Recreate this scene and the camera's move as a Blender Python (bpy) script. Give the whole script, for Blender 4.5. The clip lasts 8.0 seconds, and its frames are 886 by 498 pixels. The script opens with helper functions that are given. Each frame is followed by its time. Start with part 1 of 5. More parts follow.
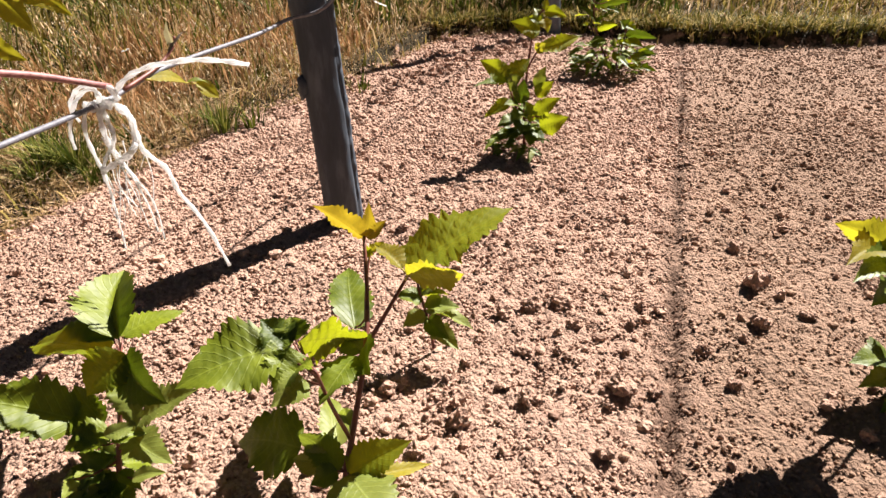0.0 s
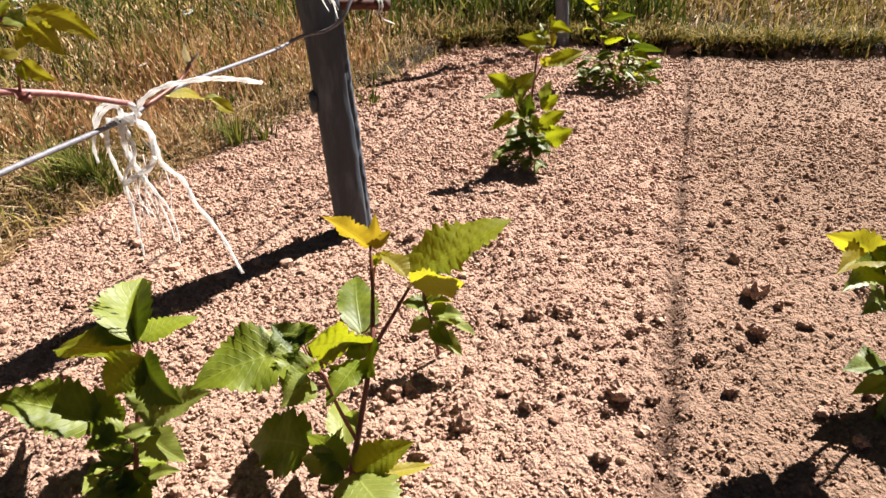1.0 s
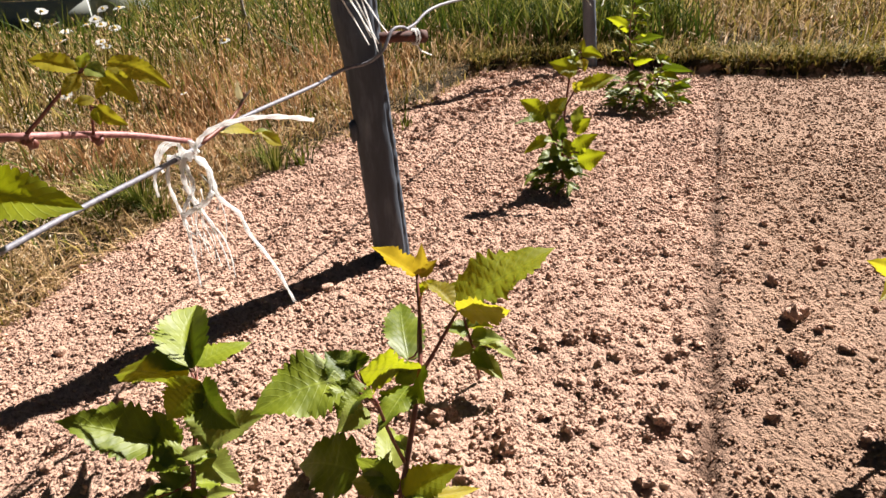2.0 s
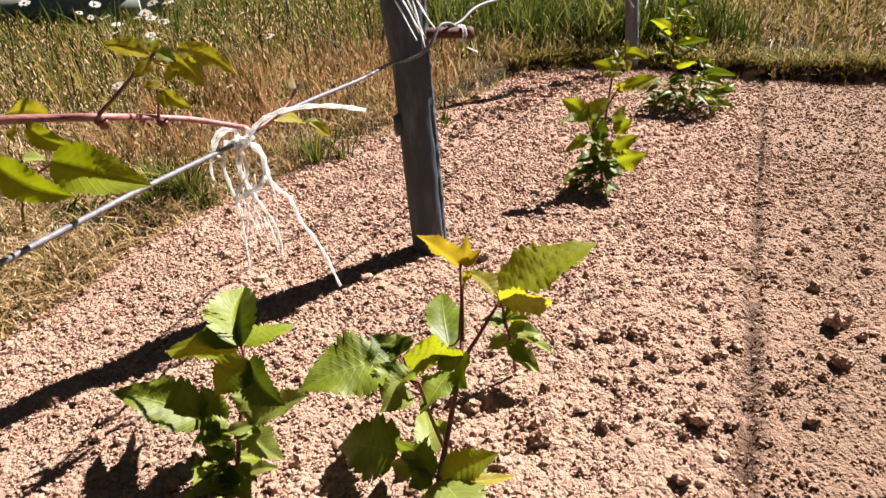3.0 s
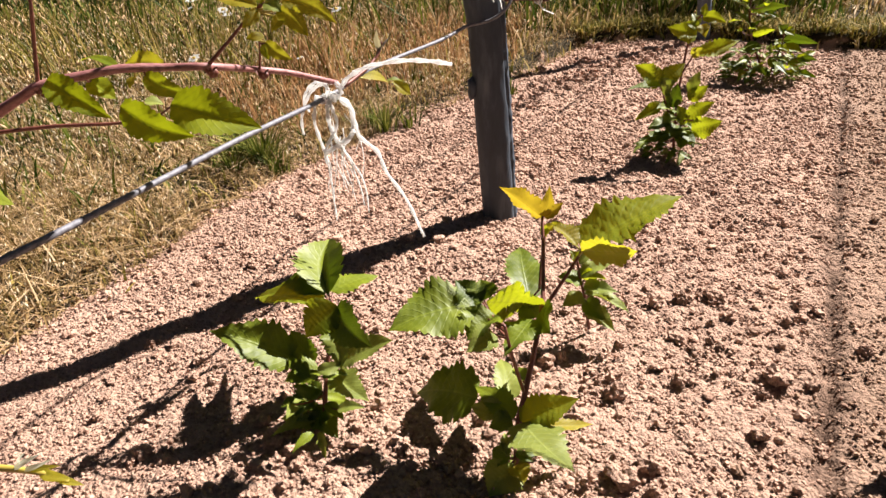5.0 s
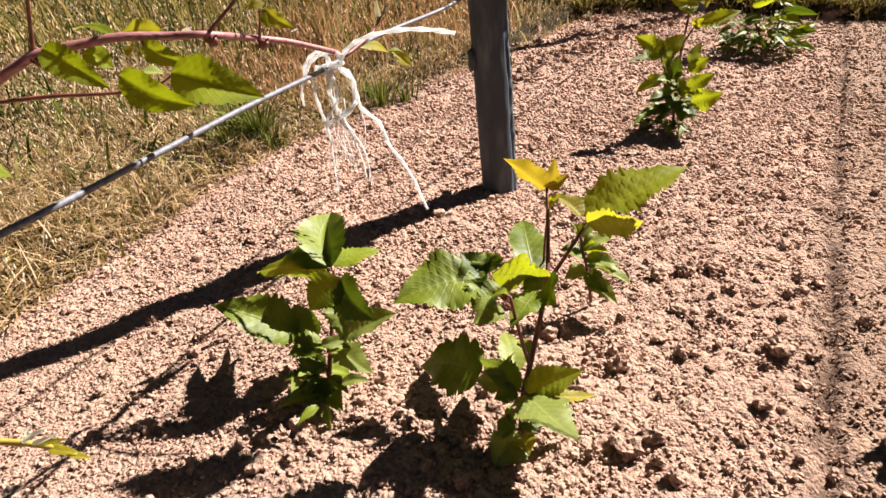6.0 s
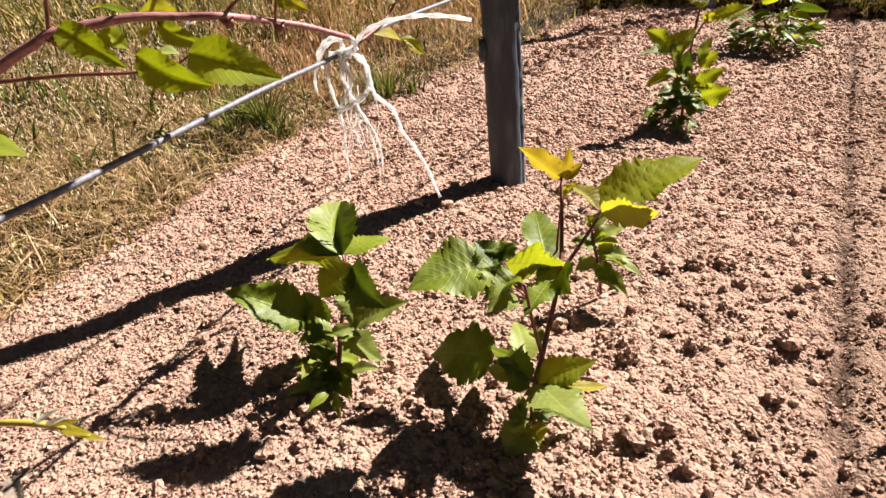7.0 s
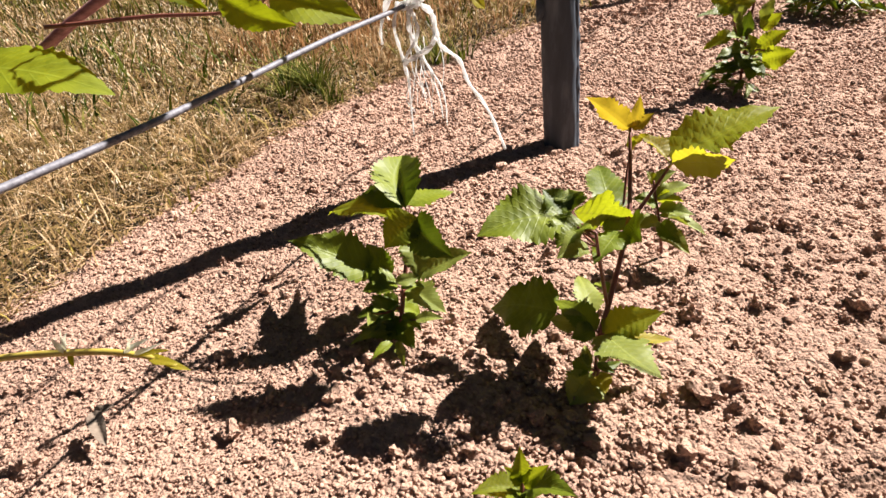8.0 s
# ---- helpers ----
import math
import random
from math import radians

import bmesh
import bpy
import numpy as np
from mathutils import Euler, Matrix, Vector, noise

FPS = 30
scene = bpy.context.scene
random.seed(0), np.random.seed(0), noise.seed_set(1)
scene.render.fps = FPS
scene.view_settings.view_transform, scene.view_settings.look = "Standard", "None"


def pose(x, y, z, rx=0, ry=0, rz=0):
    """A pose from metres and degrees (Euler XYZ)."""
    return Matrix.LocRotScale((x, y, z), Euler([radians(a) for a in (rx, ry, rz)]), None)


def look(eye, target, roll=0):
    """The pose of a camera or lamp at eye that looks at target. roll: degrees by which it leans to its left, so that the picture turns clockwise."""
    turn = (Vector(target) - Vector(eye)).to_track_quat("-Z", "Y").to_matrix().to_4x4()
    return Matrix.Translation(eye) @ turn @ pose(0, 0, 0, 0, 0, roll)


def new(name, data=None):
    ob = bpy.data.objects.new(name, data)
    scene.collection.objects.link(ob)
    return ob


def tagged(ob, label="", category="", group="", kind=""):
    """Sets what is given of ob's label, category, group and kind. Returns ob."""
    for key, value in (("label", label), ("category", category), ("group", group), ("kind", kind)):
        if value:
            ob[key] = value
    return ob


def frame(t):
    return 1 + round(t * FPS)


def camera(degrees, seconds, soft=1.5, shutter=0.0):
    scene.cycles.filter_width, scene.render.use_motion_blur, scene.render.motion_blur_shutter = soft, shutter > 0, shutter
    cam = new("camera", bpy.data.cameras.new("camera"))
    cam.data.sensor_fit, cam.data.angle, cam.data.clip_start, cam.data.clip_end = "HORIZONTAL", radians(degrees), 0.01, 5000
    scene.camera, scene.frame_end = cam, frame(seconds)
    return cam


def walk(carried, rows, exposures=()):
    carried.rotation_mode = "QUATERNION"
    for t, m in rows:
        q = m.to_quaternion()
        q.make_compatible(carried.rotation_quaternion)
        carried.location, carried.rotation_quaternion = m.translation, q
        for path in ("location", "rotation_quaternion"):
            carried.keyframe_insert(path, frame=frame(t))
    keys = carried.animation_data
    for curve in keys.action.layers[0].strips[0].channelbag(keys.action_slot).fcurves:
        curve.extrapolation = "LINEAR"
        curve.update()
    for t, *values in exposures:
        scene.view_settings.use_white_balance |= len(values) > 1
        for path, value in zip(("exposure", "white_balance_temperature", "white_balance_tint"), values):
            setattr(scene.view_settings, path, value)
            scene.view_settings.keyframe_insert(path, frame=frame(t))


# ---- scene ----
cam = camera(69.5, 8.0, 1.5)
PATH = [
    (0, (0.02, -0.022, 0.688), (0.051, 1.72, -0.296), -0.6),
    (0.5, (0.033, -0.039, 0.714), (0.054, 1.714, -0.248), -1.2),
    (1, (0.031, -0.055, 0.705), (0.027, 1.702, -0.251), -1.0),
    (1.5, (0.033, -0.059, 0.718), (0.012, 1.716, -0.203), -1.4),
    (1.7, (0.024, -0.066, 0.734), (-0.037, 1.712, -0.18), -2.4),
    (2.8, (-0.019, -0.087, 0.728), (-0.159, 1.697, -0.165), -1.7),
    (3, (-0.014, -0.096, 0.728), (-0.189, 1.681, -0.173), -1.9),
    (3.5, (-0.018, -0.101, 0.723), (-0.212, 1.672, -0.182), -2.0),
    (4, (-0.023, -0.118, 0.72), (-0.264, 1.654, -0.176), -1.8),
    (4.5, (-0.041, -0.137, 0.703), (-0.329, 1.612, -0.225), -2.3),
    (5, (-0.052, -0.142, 0.704), (-0.39, 1.586, -0.245), -3.4),
    (5.2, (-0.057, -0.147, 0.702), (-0.407, 1.576, -0.25), -3.4),
    (6.5, (-0.074, -0.139, 0.692), (-0.374, 1.544, -0.346), -3.4),
    (7, (-0.085, -0.146, 0.685), (-0.402, 1.543, -0.339), -2.7),
    (7.5, (-0.086, -0.144, 0.681), (-0.382, 1.557, -0.329), -1.8),
    (8, (-0.126, -0.179, 0.653), (-0.543, 1.457, -0.419), -3.9),
]
walk(cam, [(t, look(eye, target, roll)) for t, eye, target, roll in PATH])

# ---- light ----
SUN_EL, SUN_AZ = 45.0, 46.0  # elevation; azimuth clockwise from +y
world = bpy.data.worlds.new("sky")
scene.world = world
world.use_nodes = True
wn = world.node_tree.nodes
sky = wn.new("ShaderNodeTexSky")
sky.sky_type = "NISHITA"
sky.sun_disc = False
sky.sun_elevation, sky.sun_rotation = radians(SUN_EL), radians(SUN_AZ)
wn["Background"].inputs["Strength"].default_value = 0.006
world.node_tree.links.new(sky.outputs["Color"], wn["Background"].inputs["Color"])
lamp = bpy.data.lights.new("sun", "SUN")
lamp.energy, lamp.angle, lamp.color = 5.0, radians(0.53), (1.0, 0.94, 0.88)
sun = new("sun", lamp)
sun_dir = Vector((math.sin(radians(SUN_AZ)) * math.cos(radians(SUN_EL)), math.cos(radians(SUN_AZ)) * math.cos(radians(SUN_EL)), math.sin(radians(SUN_EL))))
sun.matrix_world = look(sun_dir * 30, (0, 0, 0))
scene.view_settings.exposure = 1.68


# ---- materials ----
class Nodes:
    """A short way to write node trees."""

    def __init__(self, name):
        self.mat = bpy.data.materials.new(name)
        self.mat.use_nodes = True
        self.t = self.mat.node_tree
        self.bsdf = self.t.nodes["Principled BSDF"]
        self.out = self.t.nodes["Material Output"]

    def node(self, kind, **props):
        n = self.t.nodes.new("ShaderNode" + kind)
        for k, v in props.items():
            if k == "operation":
                n.operation = v
            elif k == "blend":
                n.data_type, n.blend_type = "RGBA", v
        return n

    def link(self, a, b):
        self.t.links.new(a, b)

    def put(self, socket, value):
        if isinstance(value, bpy.types.NodeSocket):
            self.link(value, socket)
        elif isinstance(value, tuple) and len(value) == 3 and socket.type == "RGBA":
            socket.default_value = (*value, 1)
        else:
            socket.default_value = value

    def math(self, op, a, b=0.0, clamp=False):
        n = self.node("Math", operation=op)
        n.use_clamp = clamp
        self.put(n.inputs[0], a)
        self.put(n.inputs[1], b)
        return n.outputs[0]

    def mix(self, fac, a, b, blend="MIX"):
        n = self.node("Mix", blend=blend)
        self.put(n.inputs[0], fac)
        self.put(n.inputs[6], a)
        self.put(n.inputs[7], b)
        return n.outputs[2]

    def noise(self, scale, detail=4.0, rough=0.6, where=None):
        n = self.node("TexNoise")
        n.inputs["Scale"].default_value = scale
        n.inputs["Detail"].default_value = detail
        n.inputs["Roughness"].default_value = rough
        if where is None:
            where = self.node("NewGeometry").outputs["Position"]
        self.link(where, n.inputs["Vector"])
        return n.outputs["Fac"]

    def ramp(self, fac, stops):
        n = self.node("ValToRGB")
        e = n.color_ramp.elements
        while len(e) < len(stops):
            e.new(0.5)
        for el, (p, c) in zip(e, stops):
            el.position, el.color = p, (*c, 1)
        self.put(n.inputs[0], fac)
        return n.outputs[0]

    def bump(self, height, strength, dist):
        n = self.node("Bump")
        n.inputs["Strength"].default_value = strength
        n.inputs["Distance"].default_value = dist
        self.link(height, n.inputs["Height"])
        self.link(n.outputs[0], self.bsdf.inputs["Normal"])
        return n.outputs[0]

    def set(self, color=None, rough=None, metal=None, spec=None):
        b = self.bsdf.inputs
        for key, v in (("Base Color", color), ("Roughness", rough), ("Metallic", metal), ("Specular IOR Level", spec)):
            if v is not None:
                self.put(b[key], v)
        return self.mat


def soil_color(n, island):
    big = n.noise(2.2, 3)
    fine = n.noise(85, 6, 0.7)
    base = n.ramp(big, [(0.3, (0.352, 0.226, 0.170)), (0.7, (0.438, 0.284, 0.216))])
    grain = n.ramp(fine, [(0.28, (0.66, 0.62, 0.60)), (0.5, (0.97, 0.97, 0.97)), (0.75, (1.22, 1.2, 1.16))])
    c = n.mix(1.0, base, grain, "MULTIPLY")
    if island is not None:
        c = n.mix(1.0, c, n.ramp(island, [(0.0, (0.72, 0.69, 0.67)), (0.4, (0.97, 0.96, 0.95)), (1.0, (1.2, 1.2, 1.2))]), "MULTIPLY")
    return c


def grains(n):
    """Rounded soil grains of two sizes, as heights from 0 to 1."""
    where = n.node("NewGeometry").outputs["Position"]
    warp = n.node("TexNoise")
    warp.inputs["Scale"].default_value = 60
    n.link(where, warp.inputs["Vector"])
    shift = n.node("VectorMath", operation="MULTIPLY_ADD")
    n.link(warp.outputs["Color"], shift.inputs[0])
    shift.inputs[1].default_value = (0.008, 0.008, 0.008)
    n.link(where, shift.inputs[2])
    total = None
    for scale, weight in ((85, 0.55), (190, 0.32)):
        v = n.node("TexVoronoi")
        v.inputs["Scale"].default_value = scale
        n.link(shift.outputs[0], v.inputs["Vector"])
        h = n.math("MULTIPLY", n.math("SUBTRACT", 1.0, v.outputs["Distance"]), weight)
        total = h if total is None else n.math("ADD", total, h)
    return n.math("ADD", total, n.math("MULTIPLY", n.noise(420, 5, 0.7), 0.22))


def make_ground():
    n = Nodes("ground")
    a = n.node("Attribute")
    a.attribute_name = "bed"
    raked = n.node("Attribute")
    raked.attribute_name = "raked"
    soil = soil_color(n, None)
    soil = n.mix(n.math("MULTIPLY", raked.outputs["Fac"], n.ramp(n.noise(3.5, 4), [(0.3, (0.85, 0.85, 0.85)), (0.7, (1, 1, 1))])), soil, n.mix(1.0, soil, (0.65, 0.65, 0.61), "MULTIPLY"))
    # shade in the furrow, put into the soil's colour and broken up by noise
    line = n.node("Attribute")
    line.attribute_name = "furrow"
    furrow_shade = n.math("MULTIPLY", line.outputs["Fac"], n.ramp(n.noise(11, 3), [(0.34, (0.1, 0.1, 0.1)), (0.52, (1, 1, 1))]))
    soil = n.mix(furrow_shade, soil, n.mix(1.0, soil, (0.36, 0.34, 0.33), "MULTIPLY"))
    turf = n.ramp(n.noise(14, 5), [(0.3, (0.015, 0.012, 0.006)), (0.55, (0.045, 0.03375, 0.018)), (0.8, (0.0975, 0.07125, 0.0375))])
    edge = n.math("ADD", a.outputs["Fac"], n.math("MULTIPLY", n.math("SUBTRACT", n.noise(18, 4), 0.5), 0.9), True)
    fac = n.ramp(edge, [(0.42, (0, 0, 0)), (0.58, (1, 1, 1))])
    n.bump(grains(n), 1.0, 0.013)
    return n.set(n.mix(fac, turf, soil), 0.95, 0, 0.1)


def make_clod(name="soil clod", tint=None):
    n = Nodes(name)
    g = n.node("NewGeometry")
    n.bump(grains(n), 1.0, 0.006)
    c = soil_color(n, g.outputs["Random Per Island"])
    return n.set(n.mix(1.0, c, tint, "MULTIPLY") if tint else c, 0.95, 0, 0.1)


def make_clod_single():
    n = Nodes("large soil clod")
    g = n.node("ObjectInfo")
    n.bump(grains(n), 1.0, 0.011)
    return n.set(soil_color(n, n.math("ADD", n.math("MULTIPLY", g.outputs["Random"], 0.5), 0.35)), 0.95, 0, 0.1)


def make_grass(name, stops, trans=0.35, single=False):
    n = Nodes(name)
    vary = n.node("ObjectInfo").outputs["Random"] if single else n.node("NewGeometry").outputs["Random Per Island"]
    col = n.ramp(n.math("ADD", n.math("MULTIPLY", vary, 0.60), n.math("MULTIPLY", n.noise(8.0, 4), 0.46), True), stops)
    n.set(col, 0.65, 0, 0.1)
    tr = n.node("BsdfTranslucent")
    n.link(col, tr.inputs["Color"])
    m = n.node("MixShader")
    m.inputs[0].default_value = trans
    n.link(n.bsdf.outputs[0], m.inputs[1])
    n.link(tr.outputs[0], m.inputs[2])
    n.link(m.outputs[0], n.out.inputs["Surface"])
    return n.mat


def make_leaf(name, dark, light, glow, trans, rough):
    n = Nodes(name)
    uv = n.node("UVMap")
    sep = n.node("SeparateXYZ")
    n.link(uv.outputs[0], sep.inputs[0])
    u = sep.outputs[0]
    v = n.math("ABSOLUTE", n.math("SUBTRACT", n.math("MULTIPLY", sep.outputs[1], 2.0), 1.0))
    phase = n.math("SUBTRACT", n.math("MULTIPLY", u, 10.0), n.math("MULTIPLY", v, 2.4))
    wave = n.math("ABSOLUTE", n.math("SUBTRACT", n.math("FRACT", phase), 0.5))  # 0 on a side vein
    vein = n.math("SUBTRACT", 1.0, n.math("MULTIPLY", wave, 9.0), True)
    rib = n.math("SUBTRACT", 1.0, n.math("MULTIPLY", v, 16.0), True)
    lines = n.math("MAXIMUM", n.math("MULTIPLY", vein, 0.55), rib)
    info = n.node("ObjectInfo")
    blot = n.math("ADD", n.math("MULTIPLY", n.noise(38, 5), 0.75), n.math("MULTIPLY", info.outputs["Random"], 0.32), True)
    col = n.ramp(blot, [(0.3, dark), (0.72, light)])
    col = n.mix(n.math("MULTIPLY", lines, 0.28), col, tuple(min(1, c * 1.7 + 0.03) for c in light))
    n.set(col, rough, 0, 0.28)
    n.bump(n.math("SUBTRACT", n.math("MULTIPLY", n.noise(120, 3), 0.3), lines), 0.35, 0.0014)
    tr = n.node("BsdfTranslucent")
    n.put(tr.inputs["Color"], n.mix(n.math("MULTIPLY", lines, 0.5), glow, tuple(c * 0.35 for c in glow)))
    m = n.node("MixShader")
    m.inputs[0].default_value = trans
    n.link(n.bsdf.outputs[0], m.inputs[1])
    n.link(tr.outputs[0], m.inputs[2])
    n.link(m.outputs[0], n.out.inputs["Surface"])
    return n.mat


def make_plain(name, stops, scale, rough, metal=0.0, bump=0.3, dist=0.002, detail=5, stretch=None):
    n = Nodes(name)
    where = None
    if stretch:
        mp = n.node("Mapping")
        n.link(n.node("TexCoord").outputs["Object"], mp.inputs["Vector"])
        mp.inputs["Scale"].default_value = stretch
        where = mp.outputs[0]
    f = n.noise(scale, detail, 0.65, where)
    if bump:
        n.bump(f, bump, dist)
    return n.set(n.ramp(f, stops), rough, metal)


def shine_through(mat, color, share):
    """Lets some of the light through a thin or fibrous thing."""
    t = mat.node_tree
    tr, m = t.nodes.new("ShaderNodeBsdfTranslucent"), t.nodes.new("ShaderNodeMixShader")
    tr.inputs["Color"].default_value = (*color, 1)
    m.inputs[0].default_value = share
    t.links.new(t.nodes["Principled BSDF"].outputs[0], m.inputs[1])
    t.links.new(tr.outputs[0], m.inputs[2])
    t.links.new(m.outputs[0], t.nodes["Material Output"].inputs["Surface"])
    return mat


GROUND = make_ground()
CLOD = make_clod()
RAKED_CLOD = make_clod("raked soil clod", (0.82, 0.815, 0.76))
BIG_CLOD = make_clod_single()
DRY = make_grass("dry grass", [(0.10, (0.032, 0.024, 0.008)), (0.30, (0.15, 0.10, 0.034)), (0.58, (0.36, 0.23, 0.105)), (0.84, (0.66, 0.48, 0.30))], 0.30)
RUSSET = make_grass("russet dry grass", [(0.1, (0.0525, 0.02625, 0.009)), (0.4, (0.27, 0.135, 0.0525)), (0.75, (0.495, 0.285, 0.1425)), (0.95, (0.6375, 0.45, 0.27))], 0.4)
STRAW = make_grass("pale straw seeds", [(0.1, (0.375, 0.27, 0.15)), (0.5, (0.615, 0.51, 0.345)), (0.9, (0.6975, 0.63, 0.495))], 0.4)
MIXED = make_grass("mixed meadow grass", [(0.1, (0.015, 0.025, 0.005)), (0.38, (0.092, 0.088, 0.014)), (0.60, (0.245, 0.19, 0.038)), (0.85, (0.52, 0.38, 0.145))], 0.32)
GREEN = make_grass("green grass", [(0.1, (0.009, 0.02, 0.004)), (0.40, (0.038, 0.062, 0.008)), (0.68, (0.125, 0.14, 0.018)), (0.90, (0.32, 0.28, 0.07))], 0.34)
TUFT = make_grass("broad tuft grass", [(0.1, (0.010, 0.022, 0.004)), (0.42, (0.055, 0.07, 0.009)), (0.70, (0.17, 0.175, 0.026)), (0.92, (0.46, 0.38, 0.13))], 0.3, True)
OLD = make_leaf("mature leaf", (0.034, 0.056, 0.004), (0.145, 0.172, 0.010), (0.19, 0.28, 0.008), 0.18, 0.48)
YOUNG = make_leaf("young leaf", (0.16, 0.14, 0.012), (0.27, 0.235, 0.022), (0.50, 0.45, 0.022), 0.46, 0.48)
FRESH = make_leaf("fresh leaf", (0.075, 0.105, 0.006), (0.17, 0.20, 0.012), (0.40, 0.43, 0.012), 0.45, 0.46)
CANE_LEAF = make_leaf("cane leaf", (0.075, 0.11, 0.004), (0.20, 0.235, 0.008), (0.40, 0.45, 0.008), 0.42, 0.55)
DOWNY = make_leaf("downy leaf", (0.62, 0.63, 0.48), (0.82, 0.82, 0.68), (0.85, 0.84, 0.66), 0.5, 0.7)
PALE = make_leaf("pale leaf", (0.11, 0.135, 0.022), (0.20, 0.225, 0.045), (0.30, 0.34, 0.03), 0.26, 0.48)
STEM = make_plain("red-brown stem", [(0.35, (0.105, 0.027, 0.021)), (0.7, (0.21, 0.0675, 0.04125))], 60, 0.5)
CANE = make_plain("pinkish cane bark", [(0.3, (0.165, 0.05625, 0.05625)), (0.55, (0.3, 0.1275, 0.12)), (0.8, (0.3525, 0.18, 0.15))], 160, 0.5, bump=0.6, dist=0.0015, stretch=(0.35, 1, 1))
TENDER = make_plain("tender yellow-green stem", [(0.3, (0.3, 0.21, 0.0375)), (0.7, (0.435, 0.36, 0.0675))], 40, 0.5)
POST = make_plain("weathered grey post", [(0.25, (0.021, 0.028, 0.041)), (0.5, (0.038, 0.049, 0.068)), (0.75, (0.12, 0.14, 0.17))], 22, 0.7, bump=0.6, dist=0.004, detail=8, stretch=(1, 1, 0.25))
GREY_POST = make_plain("smoother blue-grey post", [(0.25, (0.07, 0.085, 0.12)), (0.55, (0.12, 0.14, 0.18)), (0.8, (0.22, 0.24, 0.28))], 22, 0.65, bump=0.2, dist=0.003, detail=8, stretch=(1, 1, 0.25))
RUST = make_plain("rusty red-brown iron", [(0.3, (0.018, 0.006, 0.004)), (0.7, (0.11, 0.026, 0.014))], 90, 0.8)
WIRE = make_plain("grey aluminium wire", [(0.3, (0.0825, 0.07875, 0.09375)), (0.7, (0.2025, 0.1965, 0.2213))], 150, 0.58, metal=0.1, bump=0.4)
TWINE = make_plain("white twine", [(0.3, (0.74, 0.73, 0.72)), (0.7, (0.88, 0.87, 0.86))], 260, 0.7, bump=0.6)
shine_through(TWINE, (0.95, 0.94, 0.93), 0.66)
PETAL = make_plain("white petals", [(0.3, (0.645, 0.645, 0.6375)), (0.7, (0.555, 0.555, 0.5475))], 80, 0.6)
shine_through(PETAL, (0.675, 0.675, 0.66), 0.4)
YELLOW = make_plain("yellow flower disc", [(0.3, (0.4125, 0.255, 0.015)), (0.7, (0.525, 0.36, 0.03))], 200, 0.7)
PANEL = make_plain("pale grey-green painted board", [(0.3, (0.24, 0.26, 0.23)), (0.7, (0.34, 0.355, 0.32))], 3, 0.7)
WOOD = make_plain("grey weathered stick", [(0.3, (0.12, 0.0975, 0.0825)), (0.7, (0.255, 0.225, 0.195))], 50, 0.8)


BRONZE = make_leaf("bronzed shoot leaf", (0.17, 0.12, 0.014), (0.28, 0.205, 0.026), (0.48, 0.345, 0.02), 0.45, 0.48)
BUD = make_leaf("dry pale bud leaf", (0.20, 0.17, 0.10), (0.36, 0.32, 0.20), (0.40, 0.34, 0.18), 0.35, 0.6)
DEAD = make_plain("dry brown leaf", [(0.3, (0.10, 0.07, 0.05)), (0.7, (0.21, 0.16, 0.12))], 90, 0.8)


# ---- tools ----
def mesh_from(name, verts, faces, material, smooth=True, uvs=None):
    me = bpy.data.meshes.new(name)
    me.from_pydata([tuple(v) for v in verts], [], faces)
    me.materials.append(material)
    if smooth:
        me.polygons.foreach_set("use_smooth", [True] * len(me.polygons))
    if uvs is not None:
        lay = me.uv_layers.new(name="UVMap")
        idx = np.empty(len(me.loops), dtype=np.int32)
        me.loops.foreach_get("vertex_index", idx)
        lay.data.foreach_set("uv", np.asarray(uvs, dtype=np.float32)[idx].ravel())
    me.update()
    return me


def part(name, geometry, material, parent, label=""):
    """Links (verts, faces[, uvs]), given in world places, as ONE mesh object under parent."""
    o = parent.matrix_basis.translation if parent.parent is None else parent.parent.matrix_basis.translation
    verts = [Vector(v) - o for v in geometry[0]]
    ob = new(name, mesh_from(name, verts, geometry[1], material, True, geometry[2] if len(geometry) > 2 else None))
    ob.parent = parent
    return tagged(ob, label)


def thing(name, place, label, category, group=""):
    ob = new(name)
    ob.empty_display_size = 0.05
    ob.matrix_basis = Matrix.Translation(place)
    return tagged(ob, label, category, group)


def spline(points, steps=6):
    """A smooth way through the points."""
    p = [Vector(q) for q in points]
    if len(p) < 3:
        return p
    ext = [p[0] * 2 - p[1], *p, p[-1] * 2 - p[-2]]
    out = []
    for i in range(len(p) - 1):
        a, b, c, d = ext[i:i + 4]
        for k in range(steps):
            t = k / steps
            out.append(0.5 * ((2 * b) + (c - a) * t + (2 * a - 5 * b + 4 * c - d) * t * t + (3 * b - a - 3 * c + d) * t ** 3))
    out.append(p[-1])
    return out


